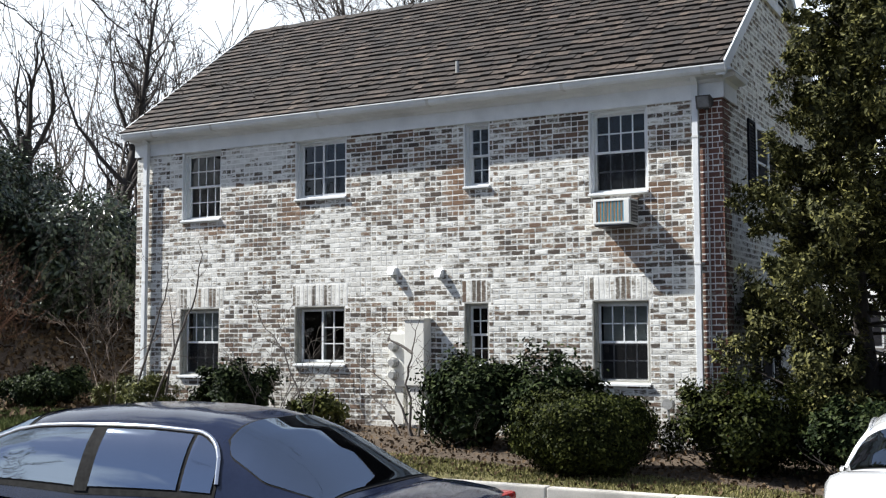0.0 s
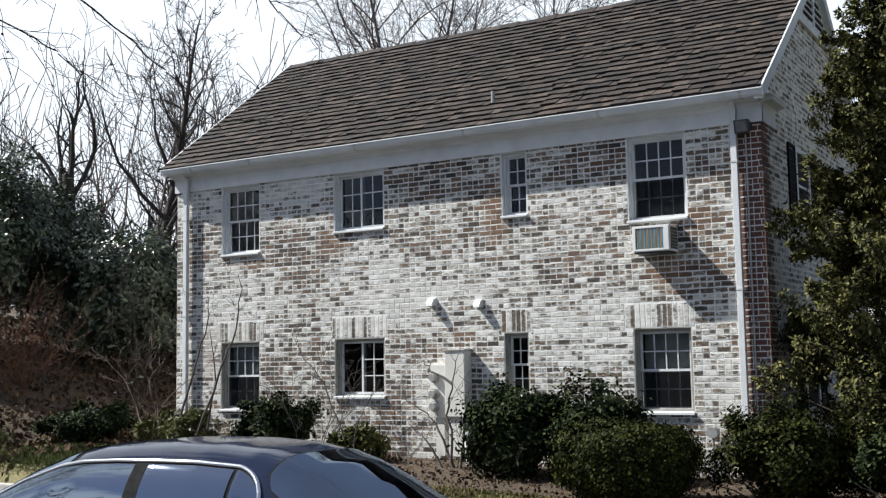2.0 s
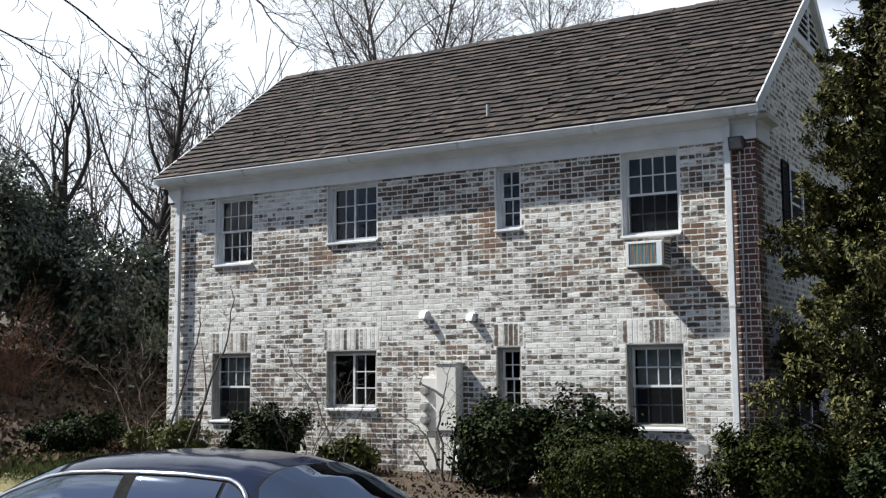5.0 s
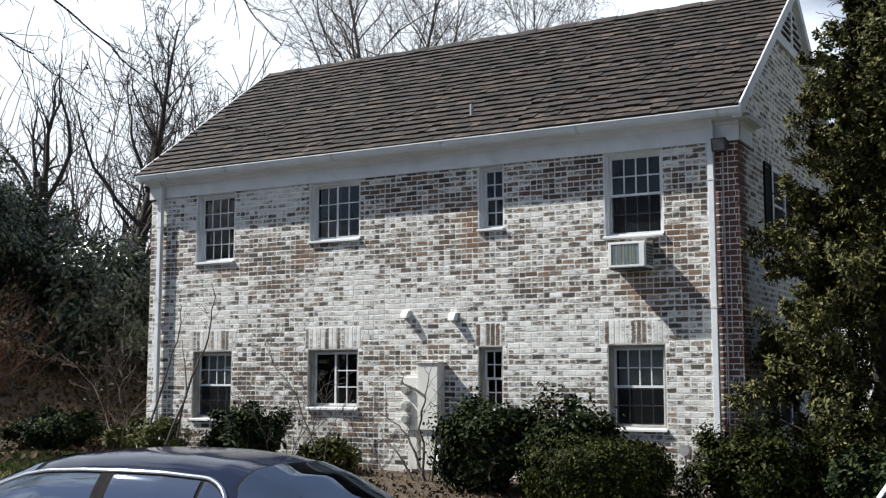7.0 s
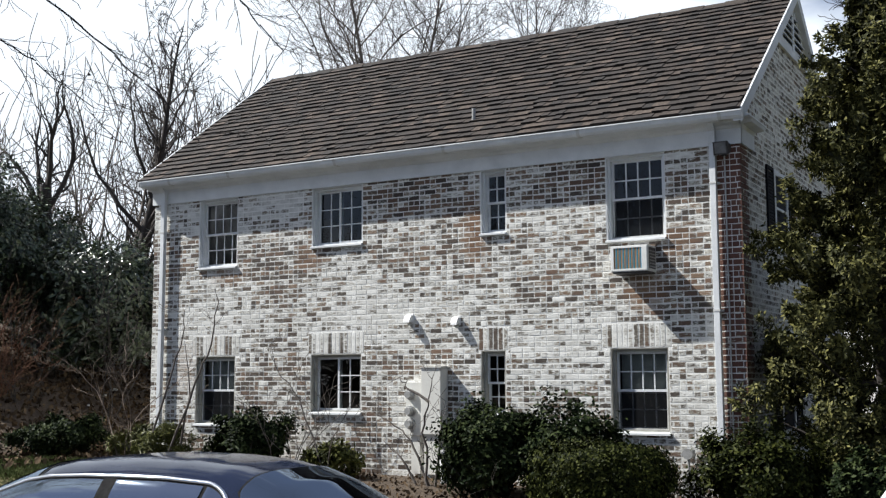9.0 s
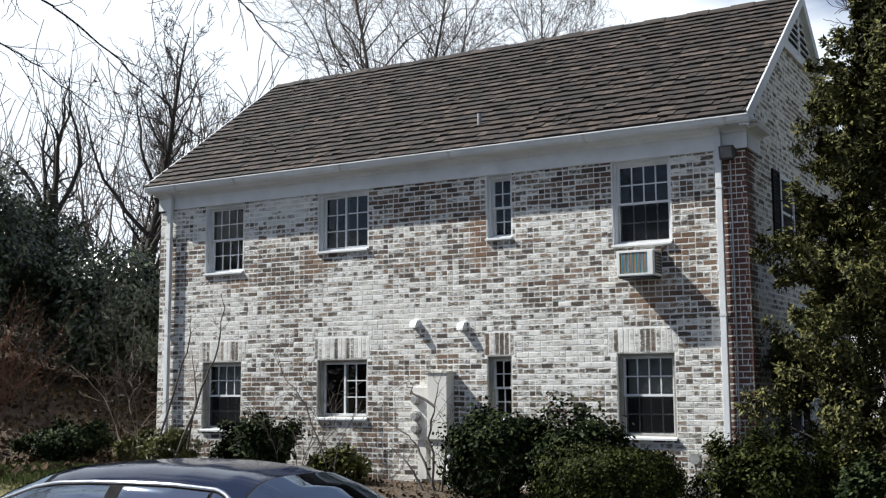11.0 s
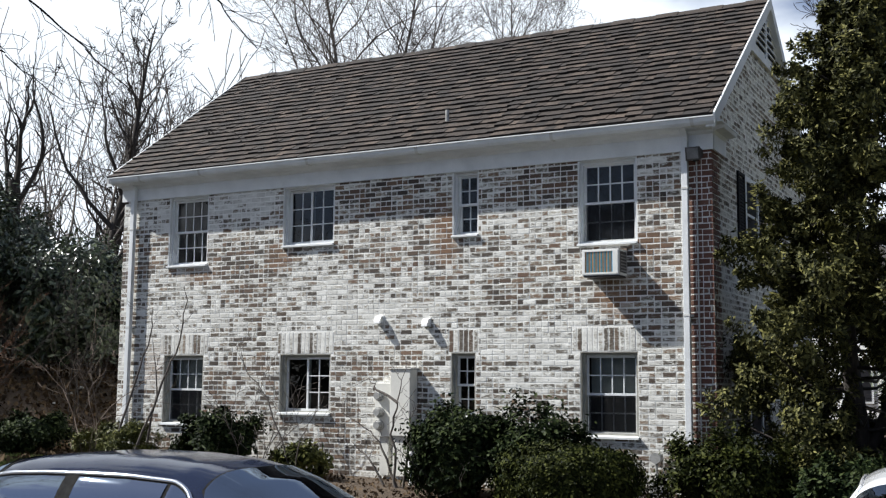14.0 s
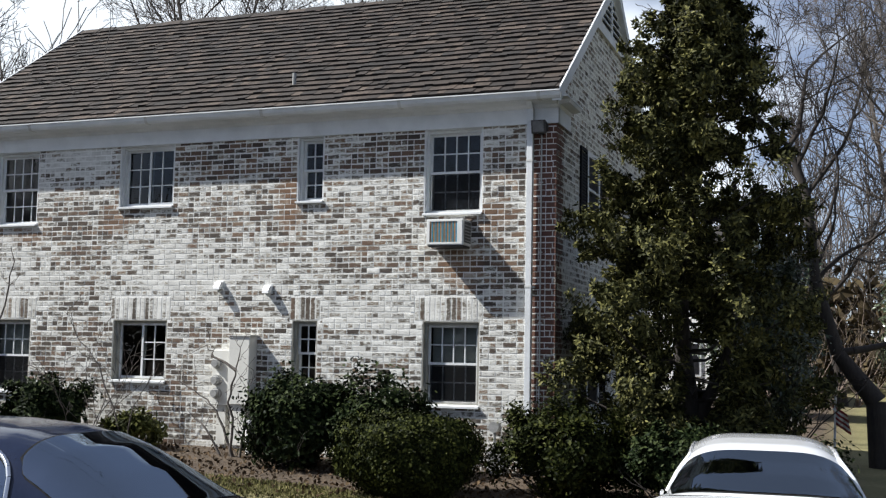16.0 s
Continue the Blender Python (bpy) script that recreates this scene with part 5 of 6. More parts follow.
conifer(41, 3.0, 0.35, gz(3.0, 0.35), 7.25, 1.5, 112, 1900, "tall ragged evergreen conifer beside the gable")

# wooded bank
# the first one stands out of view, added to cast shade on the lower bank
spots = [(-18.6, -0.4, 1.7, 1.6, 1.5), (-16.0, 4.5, 2.1, 1.8, 1.55), (-18.8, 2.4, 2.2, 2.0, 2.2), (-14.8, 8.2, 1.8, 1.6, 1.15), (-20.8, 6.0, 2.3, 2.0, 1.8), (-17.6, 9.2, 2.0, 1.8, 1.05), (-13.6, 11.5, 1.6, 1.5, 1.0)]
for i, (x, y, sx, sy, sz) in enumerate(spots):
    shrub(50 + i, x, y, gz(x, y) + 0.5, (sx, sy, sz), 16000, (0.17, 0.075), BANK_LEAF, "large dark glossy evergreen on the bank", 0.4, name="evergreen_bush", clumps=110, stems=14)
for i, (x, y, h) in enumerate([(-13.4, 2.4, 3.4), (-14.8, 1.2, 2.6), (-13.0, 5.2, 3.8), (-16.6, 0.6, 2.4), (-12.6, 3.6, 2.8), (-18.0, -0.4, 2.6)]):
    twig_bush(70 + i, x, y, gz(x, y), h, 5, "tangled leafless brush on the bank", BARK if i % 3 == 2 else BARK_DARK, 0.4, 0.012)

for i, (x, y, h) in enumerate([(-15.3, 0.9, 1.5), (-14.6, 0.2, 1.3), (-16.2, 1.6, 1.6)]):
    twig_bush(76 + i, x, y, gz(x, y), h, 12, "dense red-brown leafless brush on the bank", BARK_RED, 0.5, 0.011)


def pale_stone(seed, x, y, size):
    """A worn lump of stone half sunk in the leaf litter."""
    r = random.Random(seed)
    bm = bmesh.new()
    bmesh.ops.create_icosphere(bm, subdivisions=2, radius=size, matrix=Matrix.Diagonal((1.5, 0.9, 0.45, 1)))
    for v in bm.verts:
        v.co *= 1 + 0.35 * noise.noise(v.co * 6 + Vector((seed, 0, 0)))
    ob = part("stone", bm, STONE)
    ob.matrix_basis = pose(x, y, gz(x, y) + size * 0.2, 0, 0, r.uniform(0, 180))
    tagged(ob, "pale worn stone lying in leaf litter on the bank", "stone", "stones on the bank")


for i, (x, y, size) in enumerate([(-13.6, 0.8, 0.11), (-13.55, 1.1, 0.09), (-15.6, 4.6, 0.10), (-15.25, 3.9, 0.07), (-13.0, 0.2, 0.06), (-14.6, 2.9, 0.08)]):
    pale_stone(i, x, y, size)

# bare trees behind the house
t1 = bare_tree(81, 11.2, 0.19, "bare dark winter tree with ascending limbs and fine twigs", clear=0.2, limbs=24, reach=0.42, rise=1.0, minimum=0.009, density=0.75)
t1.matrix_basis = pose(-21.4, 10.6, gz(-21.4, 10.6), 0, 0, 20)
t2 = stubby_tree(82, 8.4, 0.2, "bare tree with pruned stubby limbs")
t2.matrix_basis = pose(-19.9, 6.0, gz(-19.9, 6.0), 0, 0, 70)
t3 = bare_tree(83, 20.5, 0.17, "tall grey leafless tree with a broad fine crown", BARK, 0.42, 24, 0.36, 1.1, 0.009, 0.8, 0.09, 0.55)
t3.matrix_basis = pose(-25.0, 27.5, gz(-25.0, 27.5), 0, 0, 130)
for x, y, a, k in ((-21.0, 29.5, 280, 1.0), (-15.5, 33.0, 30, 0.95)):
    copy_thing(t3, pose(x, y, gz(x, y), 0, 0, a) @ Matrix.Scale(k, 4))
for x, y, a in ((-36.0, 26.0, 60),):
    copy_thing(t1, pose(x, y, gz(x, y), 0, 0, a))
# right of the house
def leaning_tree():
    """A dark tree whose trunk leans over the lawn, then rises."""
    r = np.random.default_rng(84)
    ob = tagged(blank("tree"), "dark leaning bare tree on the far lawn", "tree")
    way = [(5.5, 6.0, -0.6), (5.42, 6.0, 0.75), (4.78, 6.0, 1.6), (4.42, 6.05, 2.9), (4.28, 6.05, 4.5), (3.98, 6.0, 5.4)]
    girth = [0.24, 0.19, 0.13, 0.10, 0.085, 0.06]
    trunk = []
    for i in range(5):
        p, q = np.array(way[i]), np.array(way[i + 1])
        for k in range(3):
            a, b = (p + (q - p) * k / 3, p + (q - p) * (k + 1) / 3)
            trunk.append((a, b, girth[i] + (girth[i + 1] - girth[i]) * k / 3, girth[i] + (girth[i + 1] - girth[i]) * (k + 1) / 3))
    hang("trunk", tube_mesh("trunk", trunk, 10, BARK_DARK), ob)
    crown = []
    for at, d, length, rad in (((3.98, 6.0, 5.4), (-0.35, 0, 1), 2.2, 0.05), ((3.98, 6.0, 5.4), (0.15, 0.2, 1), 2.3, 0.05), ((4.28, 6.05, 4.5), (0.75, 0.1, 0.9), 2.2, 0.05),
                               ((4.28, 6.05, 4.6), (-0.9, -0.1, 0.7), 1.7, 0.04), ((4.42, 6.05, 2.9), (0.9, 0.3, 0.55), 1.9, 0.045), ((4.36, 6.05, 3.6), (0.9, -0.3, 0.8), 1.8, 0.04),
                               ((4.78, 6.0, 1.6), (1.0, 0.1, 0.05), 1.6, 0.08), ((4.1, 6.0, 5.0), (0.6, -0.2, 1.0), 2.2, 0.045)):
        own = []
        grow(r, at, d, length, rad, 4, own, 0.14, 0.04, 0.8, (2, 4), 6)
        crown += own
        hang("bough", tube_mesh("bough", [s[:4] for s in own if s[4] == 4], 7, BARK_DARK), ob)
    tagged(hang("crown", tube_mesh("crown", [s[:2] + (max(s[2], 0.007), max(s[3], 0.0056)) for s in crown if s[4] < 4], 3, BARK_DARK), ob), kind="stuff")


leaning_tree()
for x, y, a, src in ((7.6, 31.0, 60, t3), (4.6, 26.0, 150, t1), (10.2, 35.0, 0, t3), (8.9, 22.0, 200, t1), (7.0, 42.0, 20, t3), (12.5, 36.0, 120, t3)):
    copy_thing(src, pose(x, y, gz(x, y), 0, 0, a))
for i, (x, y, sx, sy, sz) in enumerate([(7.6, 14.6, 1.7, 1.5, 2.5), (7.4, 19.0, 2.0, 1.8, 2.4), (2.6, 18.5, 1.8, 1.6, 2.2)]):
    shrub(90 + i, x, y, gz(x, y) + 0.4, (sx, sy, sz), 15000, (0.17, 0.07), BANK_LEAF, "dark evergreen behind the far lawn", 0.45, name="evergreen_bush", clumps=100, stems=12)
for i, (x, y, h) in enumerate([(3.62, 11.0, 2.0), (8.0, 21.0, 3.2), (11.0, 24.0, 3.4), (14.0, 22.0, 3.0), (5.0, 26.0, 3.4)]):
    twig_bush(100 + i, x, y, gz(x, y), h, 8, "pale leafless shrub on the far lawn", BARK_TAN, 0.5, 0.03)
# woods that close the view
r_wood = np.random.default_rng(5)
segs = []
for k in range(420):
    a = r_wood.uniform(-1.25, 0.85)
    dist = r_wood.uniform(52, 75)
    p = (5 + dist * math.sin(a), -15 + dist * math.cos(a))
    grow(r_wood, (p[0], p[1], gz(*p) - 0.3), (r_wood.normal(0, 0.08), r_wood.normal(0, 0.08), 1), r_wood.uniform(5, 9), 0.12, 2, segs, 0.12, 0.06, 0.8, (3, 4), 5)
for k in range(240):
    a, dist = r_wood.uniform(1.9, 4.6), r_wood.uniform(42, 60)
    p = (5 + dist * math.sin(a), -15 + dist * math.cos(a))
    grow(r_wood, (p[0], p[1], gz(*p) - 0.3), (r_wood.normal(0, 0.08), r_wood.normal(0, 0.08), 1), r_wood.uniform(5, 9), 0.14, 2, segs, 0.12, 0.06, 0.8, (3, 4), 5)
woods = tagged(blank("woods"), "grey-brown leafless woods in the distance", "woods", kind="stuff")
hang("crown", tube_mesh("crown", [s[:2] + (max(s[2], 0.025), max(s[3], 0.02)) for s in segs], 3, BARK), woods)
n = 44000
a = np.where(np.arange(n) < 26000, r_wood.uniform(-1.3, 0.9, n), r_wood.uniform(1.8, 4.7, n))
dist = r_wood.uniform(50, 62, n)
at = np.stack([5 + dist * np.sin(a), -15 + dist * np.cos(a), r_wood.uniform(0, 1, n) ** 1.6 * 4.2 + 1.0], axis=1)
hang("undergrowth", leaf_mesh("undergrowth", at, np.zeros((n, 3)), 0.7, 0.4, BROWN_LEAF, r_wood), woods)
# round the car park, behind the camera
for x, y, a, src in ((-15.0, -21.0, 60, t1), (-22.0, -13.0, 150, t3), (-5.0, -31.0, 240, t3), (6.0, -36.0, 0, t1), (17.0, -29.0, 200, t3), (-27.0, -25.0, 90, t1)):
    copy_thing(src, pose(x, y, LOT_Z, 0, 0, a))


def old_tree():
    """A tall tree at the edge of the car park, whose long limbs hang over the lawn."""
    r = np.random.default_rng(17)
    ob = tagged(blank("tree"), "tall bare tree with long drooping limbs over the lawn", "tree")
    trunk = [((-6.4, -9.6, -0.7), (-6.3, -9.5, 2.5), 0.34, 0.25), ((-6.3, -9.5, 2.5), (-6.0, -9.2, 6.0), 0.25, 0.18), ((-6.0, -9.2, 6.0), (-5.4, -8.6, 9.5), 0.18, 0.11)]
    hang("trunk", tube_mesh("trunk", [(np.array(a), np.array(b), c, d) for a, b, c, d in trunk], 12, BARK_DARK), ob)
    twigs = []
    for path, rad in (([(-6.1, -9.3, 5.2), (-5.2, -8.6, 6.2), (-4.4, -7.9, 5.7), (-3.6, -7.2, 4.9), (-2.9, -6.6, 4.0)], 0.035),
                      ([(-6.0, -9.2, 6.0), (-5.0, -8.0, 7.3), (-4.0, -7.0, 6.9), (-3.2, -6.2, 6.1), (-2.6, -5.6, 5.2)], 0.035),
                      ([(-6.0, -9.2, 6.0), (-4.4, -7.4, 8.6), (-2.6, -5.8, 8.6), (-1.0, -4.9, 7.6), (-0.2, -4.5, 6.7)], 0.045),
                      ([(-5.6, -8.8, 8.2), (-3.2, -6.8, 9.8), (-0.6, -5.4, 9.2), (1.0, -4.8, 7.8), (1.7, -4.6, 6.6)], 0.045),
                      ([(-6.2, -9.4, 4.4), (-6.0, -8.2, 5.6), (-5.6, -7.0, 5.4), (-5.2, -6.0, 4.8)], 0.03)):
        limbs = []
        ctrl = [Vector(p) for p in path]
        ctrl = [ctrl[0] * 2 - ctrl[1]] + ctrl + [ctrl[-1] * 2 - ctrl[-2]]
        fine = []
        for i in range(1, len(ctrl) - 2):
            p0, p1, p2, p3 = ctrl[i - 1:i + 3]
            for t in (0, 0.33, 0.67):
                fine.append(tuple(0.5 * (2 * p1 + (p2 - p0) * t + (2 * p0 - 5 * p1 + 4 * p2 - p3) * t * t + (3 * p1 - p0 - 3 * p2 + p3) * t ** 3)))
        path = fine + [path[-1]]
        for i, (p, q) in enumerate(zip(path, path[1:])):
            k = rad * 0.55 * (1 - 0.75 * i / len(path))
            prev = np.array(p, float)
            for t in range(1, 4):
                nxt = np.array(p) + (np.array(q) - np.array(p)) * t / 3 + r.normal(0, 0.012, 3)
                limbs.append((prev, nxt, k, k * 0.9))
                prev = nxt
                if r.uniform() < 0.5 and i > 2:
                    grow(r, nxt, (np.array(q) - np.array(p)) * 2.5 + r.normal(0, 0.7, 3) + np.array([0, 0, -0.3]), r.uniform(0.5, 1.1), k * 0.42, 1, twigs, 0.22, -0.06, 0.8, (1, 3), 5)
        hang("bough", tube_mesh("bough", limbs, 6, BARK_DARK), ob)
    tips = [s[1] for s in twigs if s[4] == 0]
    balls = bmesh.new()
    for k in r.choice(len(tips), min(26, len(tips)), replace=False):
        bmesh.ops.create_icosphere(balls, subdivisions=1, radius=0.016, matrix=Matrix.Translation(Vector(tips[k]) - Vector((0, 0, 0.03))))
    tagged(part("seed_balls", balls, BARK_DARK, ob, "small dark hanging seed balls"), kind="stuff")
    hang("crown", tube_mesh("crown", [s[:2] + (max(s[2], 0.004), max(s[3], 0.003)) for s in twigs], 4, BARK_DARK), ob)


old_tree()


def garden_flag():
    x, y = 4.69, 6.1
    z = gz(x, y)
    ob = tagged(blank("flag", x, y, z), "small striped flag hanging from a white pole in the lawn", "flag")
    part("pole", rod(bmesh.new(), (x, y, z - 0.1), (x + 0.05, y, 1.03), 0.024, 0.02, 10), PLASTIC, ob)
    for k in range(7):
        bm = bmesh.new()
        rows = [[bm.verts.new((x - 0.02 + i * 0.032 + 0.01 * k, y - 0.03 + 0.04 * math.sin(i * 1.3 + k * 0.5), 0.70 - k * 0.052 - i * 0.022 - dz)) for i in range(9)] for dz in (0, 0.052)]
        for i in range(8):
            bm.faces.new((rows[0][i], rows[0][i + 1], rows[1][i + 1], rows[1][i]))
        bmesh.ops.solidify(bm, geom=bm.faces[:], thickness=0.004)
        part("stripe", bm, FLAG_WHITE if k % 2 else FLAG_RED, ob)


garden_flag()
bench = tagged(blank("stone_bench", 3.2, 14.6, gz(3.2, 14.6)), "pale stone bench on the far lawn", "bench")
zb = gz(3.2, 14.6)
part("seat", boxes((2.4, 3.9, 14.4, 14.8, zb + 0.38, zb + 0.48)), STONE, bench, bevel=0.02)
for x in (2.6, 3.5):
    part("leg", boxes((x, x + 0.2, 14.45, 14.75, zb - 0.05, zb + 0.38)), STONE, bench, bevel=0.015)


def far_house():
    ob = tagged(blank("house", 0.0, 26.0, 0), "pale whitewashed house behind the trees", "house")
    z = gz(0.0, 24.0)
    part("wall", boxes((-6.5, 0.9, 24.0, 31.0, z - 0.4, z + 4.2)), MORTAR, ob)
    part("roof", prism([(23.6, z + 4.1), (27.5, z + 6.4), (31.4, z + 4.1), (27.5, z + 4.2)], "x", -6.9, 1.2), FELT, ob)
    for x in (-5.0, -2.6, -0.4):
        for dz in (0.8, 3.0):
            win = part("window", boxes((x - 0.5, x + 0.5, 23.95, 23.99, z + dz, z + dz + 1.2)), WHITE, ob)
            part("pane", boxes((x - 0.42, x + 0.42, 23.94, 23.948, z + dz + 0.08, z + dz + 1.12)), BLACK, win)


far_house()


def litter(name, label, n, region, size, material, r, lift=0.01):
    """Leaves or blades strewn over a stretch of ground (x0, x1, y0, y1)."""
    x, y = r.uniform(region[0], region[1], n), r.uniform(region[2], region[3], n)
    at = np.array([(a, b, ground_z(a, b) + lift) for a, b in zip(x, y)])
    ob = new(name, leaf_mesh(name, at, np.repeat(np.array([[0, 0, 0.2]]), n, axis=0), size[0], size[1], material, r))
    return tagged(ob, label, name.replace("_", " "), kind="stuff")


r_lit = np.random.default_rng(3)
litter("fallen_leaves", "dry brown leaves strewn over the bed", 5000, (-10, 6, -3.4, -0.1), (0.07, 0.05), LITTER_LEAF, r_lit)
litter("fallen_leaves", "dry brown leaves strewn over the wooded bank", 16000, (-24, -10.2, -3.5, 9), (0.14, 0.09), LITTER_LEAF, r_lit, 0.02)


def turf(name, label, n, region, height, blade):
    x, y = r_lit.uniform(region[0], region[1], n), r_lit.uniform(region[2], region[3], n)
    at = np.array([(a, b, ground_z(a, b) - 0.005) for a, b in zip(x, y)])
    ob = new(name, leaf_mesh(name, at, np.repeat(np.array([[0, 0, 2.2]]), n, axis=0), height, 0.012, blade, r_lit))
    return tagged(ob, label, "grass", kind="stuff")


turf("grass", "thin yellow-green winter grass before the bed", 36000, (-9, 7.5, KERB_Y + 0.1, -2.45), 0.05, GRASS)
turf("grass", "green grass beside the house corner", 34000, (-15, -8.5, KERB_Y + 0.2, -1.2), 0.085, GREEN_GRASS)


# ---- cars ----
def saloon_car(label, paint, trim, tone, boot=0.0, mirrors=True):
    """A four-door saloon at its own origin, facing +x, with its wheels on z = 0."""
    car = tagged(blank("car"), label, "car")
    L = 2.38

    def lerp_of(pairs):
        xs, ys = [p[0] for p in pairs], [p[1] for p in pairs]
        return lambda x: float(np.interp(x, xs, ys))

    width = lerp_of([(-2.38, 0.70), (-2.2, 0.80), (-1.6, 0.86), (0, 0.885), (1.4, 0.865), (2.1, 0.79), (2.38, 0.62)])
    deck = lerp_of([(-2.38, 0.84), (-2.25, 0.95 + boot), (-1.95, 0.985 + boot), (-1.7, 0.985 + boot), (-1.45, 0.93 + boot * 0.6), (-1.1, 0.87), (0, 0.84), (1.0, 0.89), (1.3, 0.91), (1.9, 0.82), (2.25, 0.71), (2.38, 0.6)])
    st = np.unique(np.concatenate([np.linspace(-2.38, 2.38, 60), [-1.42 + 0.35 * math.cos(a) for a in np.linspace(0, math.pi, 14)], [1.40 + 0.35 * math.cos(a) for a in np.linspace(0, math.pi, 14)]]))

    def low(x):
        for w in (-1.42, 1.40):
            if abs(x - w) < 0.35:
                return 0.30 + math.sqrt(0.35 ** 2 - (x - w) ** 2)
        return 0.19 + 0.12 * max(0, (abs(x) - 2.0) / 0.38)

    v, f = [], []
    m = 13
    for x in st:
        w, zt, zb = width(x), deck(x), low(x)
        zs = max(zb + 0.02, zt - 0.22)
        half = [(0, zt), (0.5 * w, zt - 0.004), (0.84 * w, zt - 0.02), (0.94 * w, zt - 0.06), (0.985 * w, zt - 0.12), (w, zs), (0.985 * w, max(zb, min(0.30, zs)))]
        ring = [(-y, z) for y, z in half[::-1]] + half[1:]
        v += [(x, y, z) for y, z in ring]
    n = len(st)
    for i in range(n - 1):
        for k in range(m - 1):
            f.append((i * m + k, i * m + k + 1, (i + 1) * m + k + 1, (i + 1) * m + k))
        f.append((i * m + m - 1, i * m, (i + 1) * m, (i + 1) * m + m - 1))
    f += [tuple(range(m))[::-1], tuple((n - 1) * m + k for k in range(m))]
    raw("body", v, f, paint, car, smooth=True)

    top = lerp_of([(-1.82, 0.985 + boot), (-1.72, 1.025 + boot * 0.9), (-1.45, 1.165 + boot * 0.4), (-1.2, 1.275), (-1.0, 1.345), (-0.8, 1.388), (-0.45, 1.415), (-0.1, 1.42), (0.2, 1.412), (0.5, 1.39), (0.7, 1.355), (1.0, 1.245), (1.35, 1.07), (1.6, 0.95)])
    base = lerp_of([(-1.82, 0.965 + boot), (-1.5, 0.91 + boot * 0.7), (-1.1, 0.85), (0, 0.82), (1.0, 0.87), (1.6, 0.88)])
    wide = lerp_of([(-1.82, 0.56), (-1.3, 0.60), (-0.8, 0.60), (0, 0.61), (0.7, 0.60), (1.6, 0.68)])
    lean = lerp_of([(-1.82, 0.16), (-1.0, 0.185), (0, 0.20), (0.8, 0.19), (1.6, 0.10)])

    def skin(x, th, grow_by=0.0):
        """A point of the cabin: th runs over the roof from one belt line (0) to the other (pi)."""
        zb, zt = base(x), top(x)
        c, s = math.cos(th), math.sin(th)
        h = abs(s) ** 0.52
        z = zb + (zt - zb) * h + grow_by * max(0.3, s)
        y = math.copysign(wide(x) * abs(c) ** 0.46 + lean(x) * (1 - h) * min(1, abs(c) * 3) + grow_by * (1 - h * 0.7), c)
        return (x, y, z)

    xs, ts = np.linspace(-1.82, 1.6, 70), np.linspace(0, math.pi, 41)
    v = [skin(x, t) for x in xs for t in ts]
    f = [(i * 41 + k, i * 41 + k + 1, (i + 1) * 41 + k + 1, (i + 1) * 41 + k) for i in range(69) for k in range(40)]
    raw("cabin", v, f, paint, car, smooth=True)

    def patch(name, x0, x1, lo, hi, material, nx=26, nt=14, grow_by=0.006, label=""):
        v, f = [], []
        for x in np.linspace(x0, x1, nx):
            for t in np.linspace(lo(x), hi(x), nt):
                v.append(skin(x, t, grow_by))
        f = [(i * nt + k, i * nt + k + 1, (i + 1) * nt + k + 1, (i + 1) * nt + k) for i in range(nx - 1) for k in range(nt - 1)]
        q = [Vector(v[k]) for k in f[len(f) // 2]]
        if (q[1] - q[0]).cross(q[3] - q[0]).dot(q[0] - Vector((-0.3, 0, 0.6))) < 0:
            f = [c[::-1] for c in f]
        return raw(name, v, f, material, car, label, smooth=True)

    def arch(x):
        u = (x + 1.02) / 0.26 if x < -0.76 else ((1.40 - x) / 0.97 if x > 0.43 else 1)
        u = min(1, max(0, u))
        return 0.06 + 0.62 * math.sqrt(1 - (1 - u) ** 2)

    def band(x):
        u = min(1, max(0, (x + 1.62) / 0.14)) * 0.9 + 0.1
        return 0.46 + 0.06 * (1 - u)

    def hem(x):
        u = min(1, max(0, (-1.01 - x) / 0.74))
        return 0.50 + 0.22 * max(0, 1 - u / 0.1) ** 2 - 0.26 * min(1, u * 2.2)

    patch("rear_window_seal", -1.77, -0.992, lambda x: hem(x) - 0.025, lambda x: math.pi - hem(x) + 0.025, RUBBER, grow_by=0.004)
    patch("rear_window", -1.75, -1.01, hem, lambda x: math.pi - hem(x), tone, grow_by=0.010, label="dark tinted rear window")
    patch("windshield_seal", 0.62, 1.52, lambda x: 0.40, lambda x: math.pi - 0.40, RUBBER, grow_by=0.004)
    patch("windshield", 0.65, 1.49, lambda x: 0.45, lambda x: math.pi - 0.45, tone, grow_by=0.010)
    for s in (0, 1):
        side = (lambda t: t) if s == 0 else (lambda t: math.pi - t)
        patch("window_surround", -1.03, 1.41, lambda x: side(0.02), lambda x: side(arch(x) + 0.03), RUBBER, 60, 8, 0.004)
        for x0, x1 in ((-1.0, -0.78), (-0.75, -0.08), (0.03, 1.34)):
            patch("side_window", x0, x1, lambda x: side(0.05), lambda x: side(max(0.06, arch(x) - 0.02)), tone, 24, 8, 0.012)
        patch("door_pillar", -0.08, 0.03, lambda x: side(0.03), lambda x: side(arch(x)), RUBBER, 4, 8, 0.013)
        segs = []
        line = [skin(x, side(arch(x) + 0.045), 0.010) for x in np.linspace(-1.03, 1.39, 70)]
        segs = [(np.array(a), np.array(b), 0.016, 0.016) for a, b in zip(line, line[1:])]
        hang("chrome_trim", tube_mesh("chrome_trim", segs, 6, trim), car)
        sgn = 1 if s == 0 else -1
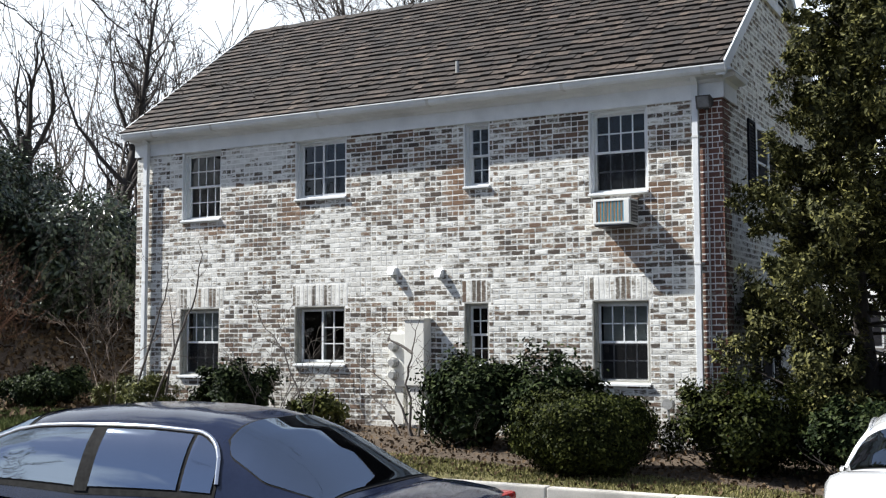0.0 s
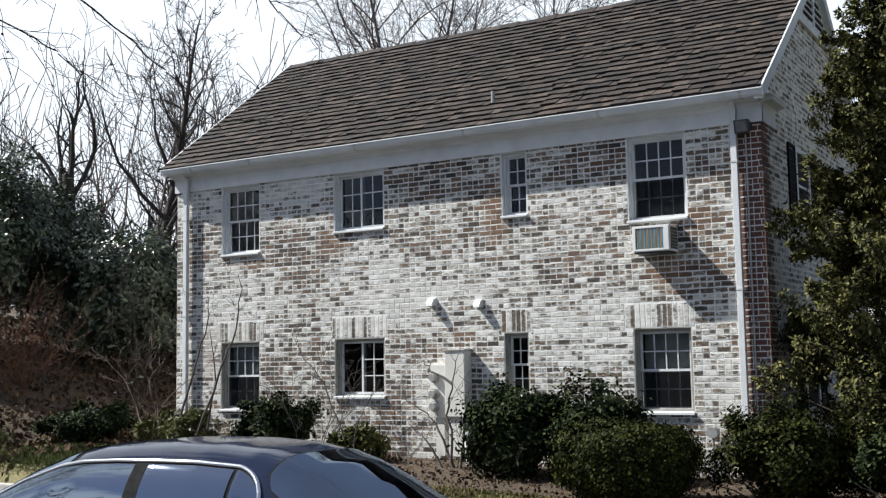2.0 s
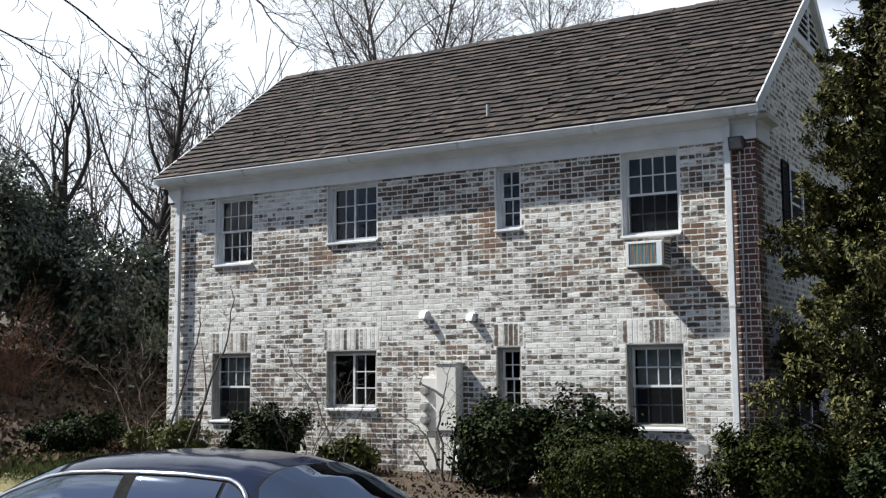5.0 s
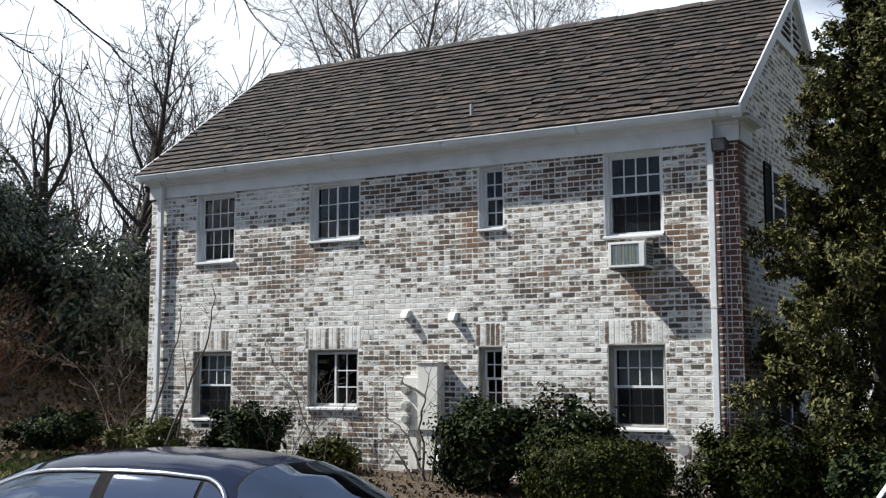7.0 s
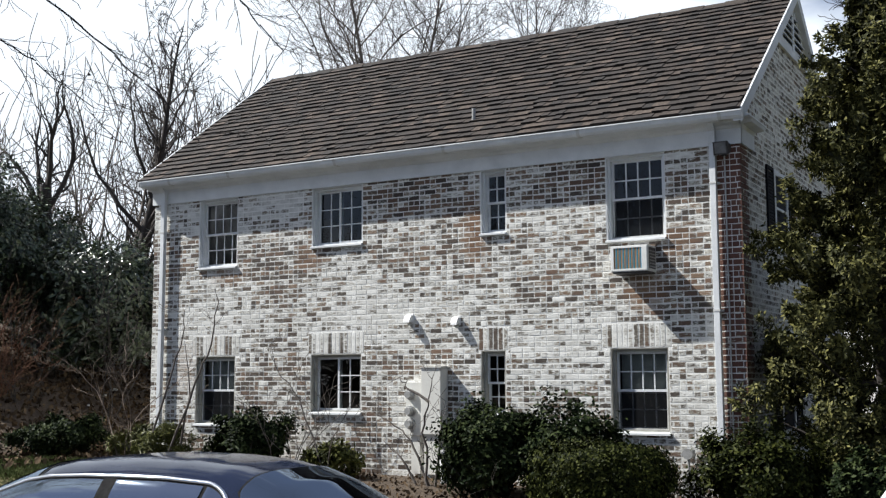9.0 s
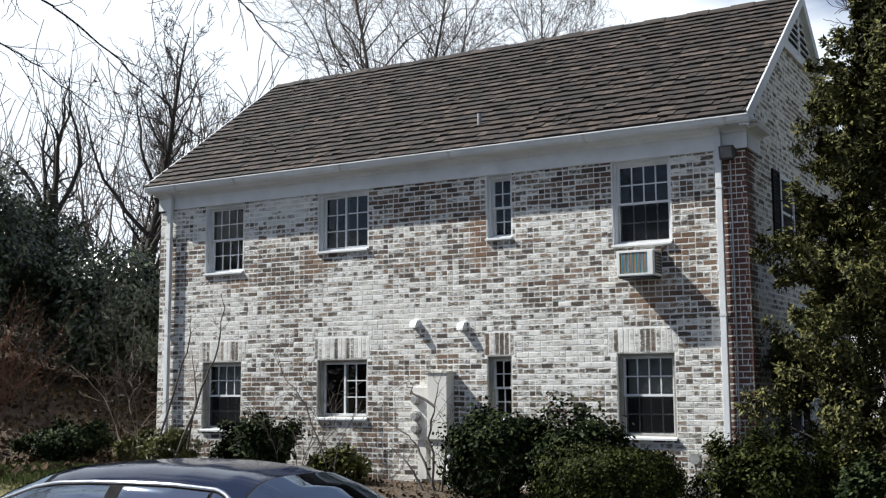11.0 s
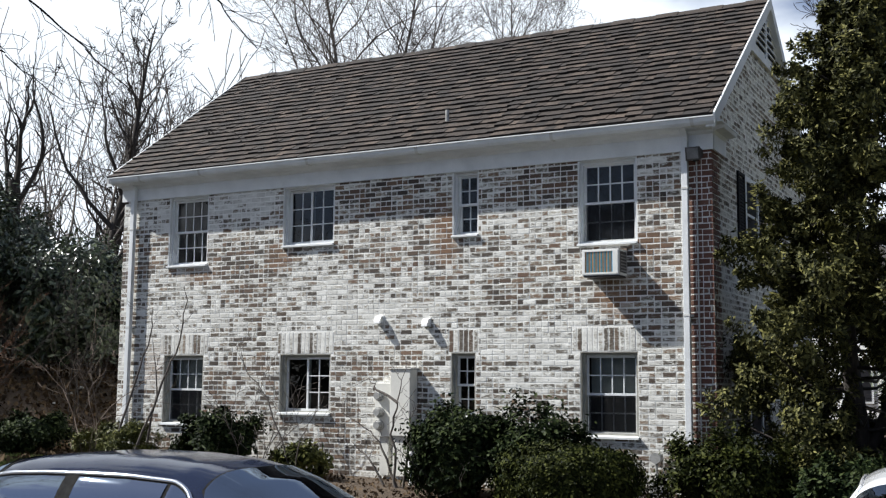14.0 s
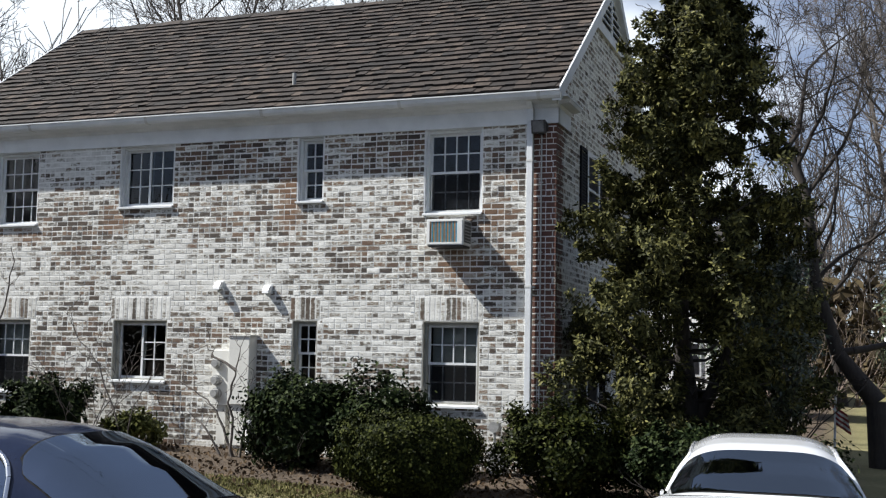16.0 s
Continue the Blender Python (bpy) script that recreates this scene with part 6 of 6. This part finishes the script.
        if mirrors:
            part("mirror", boxes((1.08, 1.18, sgn * 0.90 - 0.07, sgn * 0.90 + 0.07, 0.93, 1.04)), paint, car, bevel=0.03)
        for x in (-0.05, 0.75):
            part("door_handle", boxes((x - 0.28, x - 0.12, sgn * 0.885 - 0.012, sgn * 0.885 + 0.012, 0.80, 0.83)), paint, car)
        part("tail_light", boxes((-2.33, -2.2, sgn * 0.62 - 0.14, sgn * 0.62 + 0.14, 0.68, 0.86)), RED_LENS, car, bevel=0.03)
        part("headlight", boxes((2.12, 2.27, sgn * 0.52 - 0.16, sgn * 0.52 + 0.16, 0.58, 0.70)), CLEAR_LENS, car, bevel=0.03)
        for x in (-1.42, 1.40):
            wheel = part("wheel", rod(bmesh.new(), (x, sgn * 0.62, 0.31), (x, sgn * 0.83, 0.31), 0.19, 0.19, 24), CHROME, car)
            tyre = bmesh.new()
            prof = [(0.19, 0.62), (0.29, 0.62), (0.31, 0.65), (0.31, 0.80), (0.29, 0.83), (0.21, 0.835)]
            rings = [[tyre.verts.new((x + q * math.cos(a), sgn * y, 0.31 + q * math.sin(a))) for q, y in prof] for a in np.linspace(0, 2 * math.pi, 28, endpoint=False)]
            for i in range(28):
                for k in range(5):
                    tyre.faces.new((rings[i][k], rings[i][k + 1], rings[(i + 1) % 28][k + 1], rings[(i + 1) % 28][k]))
            part("tyre", tyre, RUBBER, wheel)
    part("bumper", boxes((-2.43, -2.2, -0.74, 0.74, 0.34, 0.56)), paint, car, bevel=0.05)
    part("bumper", boxes((2.18, 2.42, -0.70, 0.70, 0.30, 0.50)), paint, car, bevel=0.05)
    part("number_plate", boxes((-2.445, -2.431, -0.15, 0.15, 0.58, 0.72)), WHITE, car)
    part("grille", boxes((2.30, 2.345, -0.3, 0.3, 0.52, 0.60)), RUBBER, car)
    return car


navy_car = saloon_car("dark navy saloon car with chrome window trim", NAVY, CHROME, CAR_GLASS, -0.05)
navy_car.matrix_basis = pose(-0.26, -9.78, LOT_Z, 0, 0, 183)
white_car = saloon_car("white saloon car with a blue-grey rear window", CAR_WHITE, CAR_WHITE, PALE_GLASS, 0.09, False)
white_car.matrix_basis = pose(4.38, -6.0, LOT_Z - 0.01, 0, 0, 95) @ Matrix.Diagonal((0.92, 0.93, 0.91, 1))

# ---- bricks and shingles that can be told apart ----
near_bricks = 0
v, f = [], []
shared = {}
for a, b, c, d, out in FRONT_BRICKS:
    if a > -2.5 and 2.28 < c < 3.75 and near_bricks < 300:
        key = (round(b - a, 2), round(d - c, 2))
        if key not in shared:
            w, h = b - a, d - c
            shared[key] = mesh_from("brick", brick_verts(-w / 2, w / 2, 0, 0.06, -h / 2, h / 2, turn=len(shared)), BRICK_F, BRICK_ONE)
            washed_rims(shared[key], RIM_ONE)
        ob = new("brick", shared[key])
        ob.location = ((a + b) / 2, out, (c + d) / 2)
        child(ob, front_wall)
        near_bricks += 1
    else:
        f += shift(BRICK_F, len(v))
        v += brick_verts(a, b, out, 0.06, c, d, turn=len(v) // 12 * 7 % 5)
rest = tagged(raw("bricks", v, f, BRICK, front_wall, "worn whitewashed bricks"), kind="stuff")
washed_rims(rest.data, RIM)
v, f = [], []
r_side = random.Random(8)
for a, b, c, d, out in lay_courses(0.0, Y1, 0.71 - 14 * COURSE, RIDGE_Z, [], r_side):
    if d > Z_TRI - 0.03 or d > under_roof((a + b) / 2) - 0.12:
        continue
    f += shift(BRICK_F, len(v))
    v += [(X1 - y, x, z) for x, y, z in brick_verts(a, b, out, 0.06, c, d)]
rest = tagged(raw("bricks", v, f, BRICK_SIDE, side_wall, "worn whitewashed bricks of the gable end"), kind="stuff")
washed_rims(rest.data, RIM_SIDE)
shared = {}
for row, a, b, lift, slip in near_shingles:
    w = round(b - a, 2)
    if w not in shared:
        c8 = [Vector(p) for p in shingle_corners(-w / 2, w / 2, 0, 0.004, 0)]
        shared[w] = mesh_from("shingle", c8, CUBE_F, SHINGLE_ONE)
        shade_ends(shared[w])
    ob = new("shingle", shared[w])
    ob.location = Vector(((a + b) / 2, 0, 0)) + sv * (row * row_h + (slip if row else 0.02)) + sn * lift
    child(ob, roof)
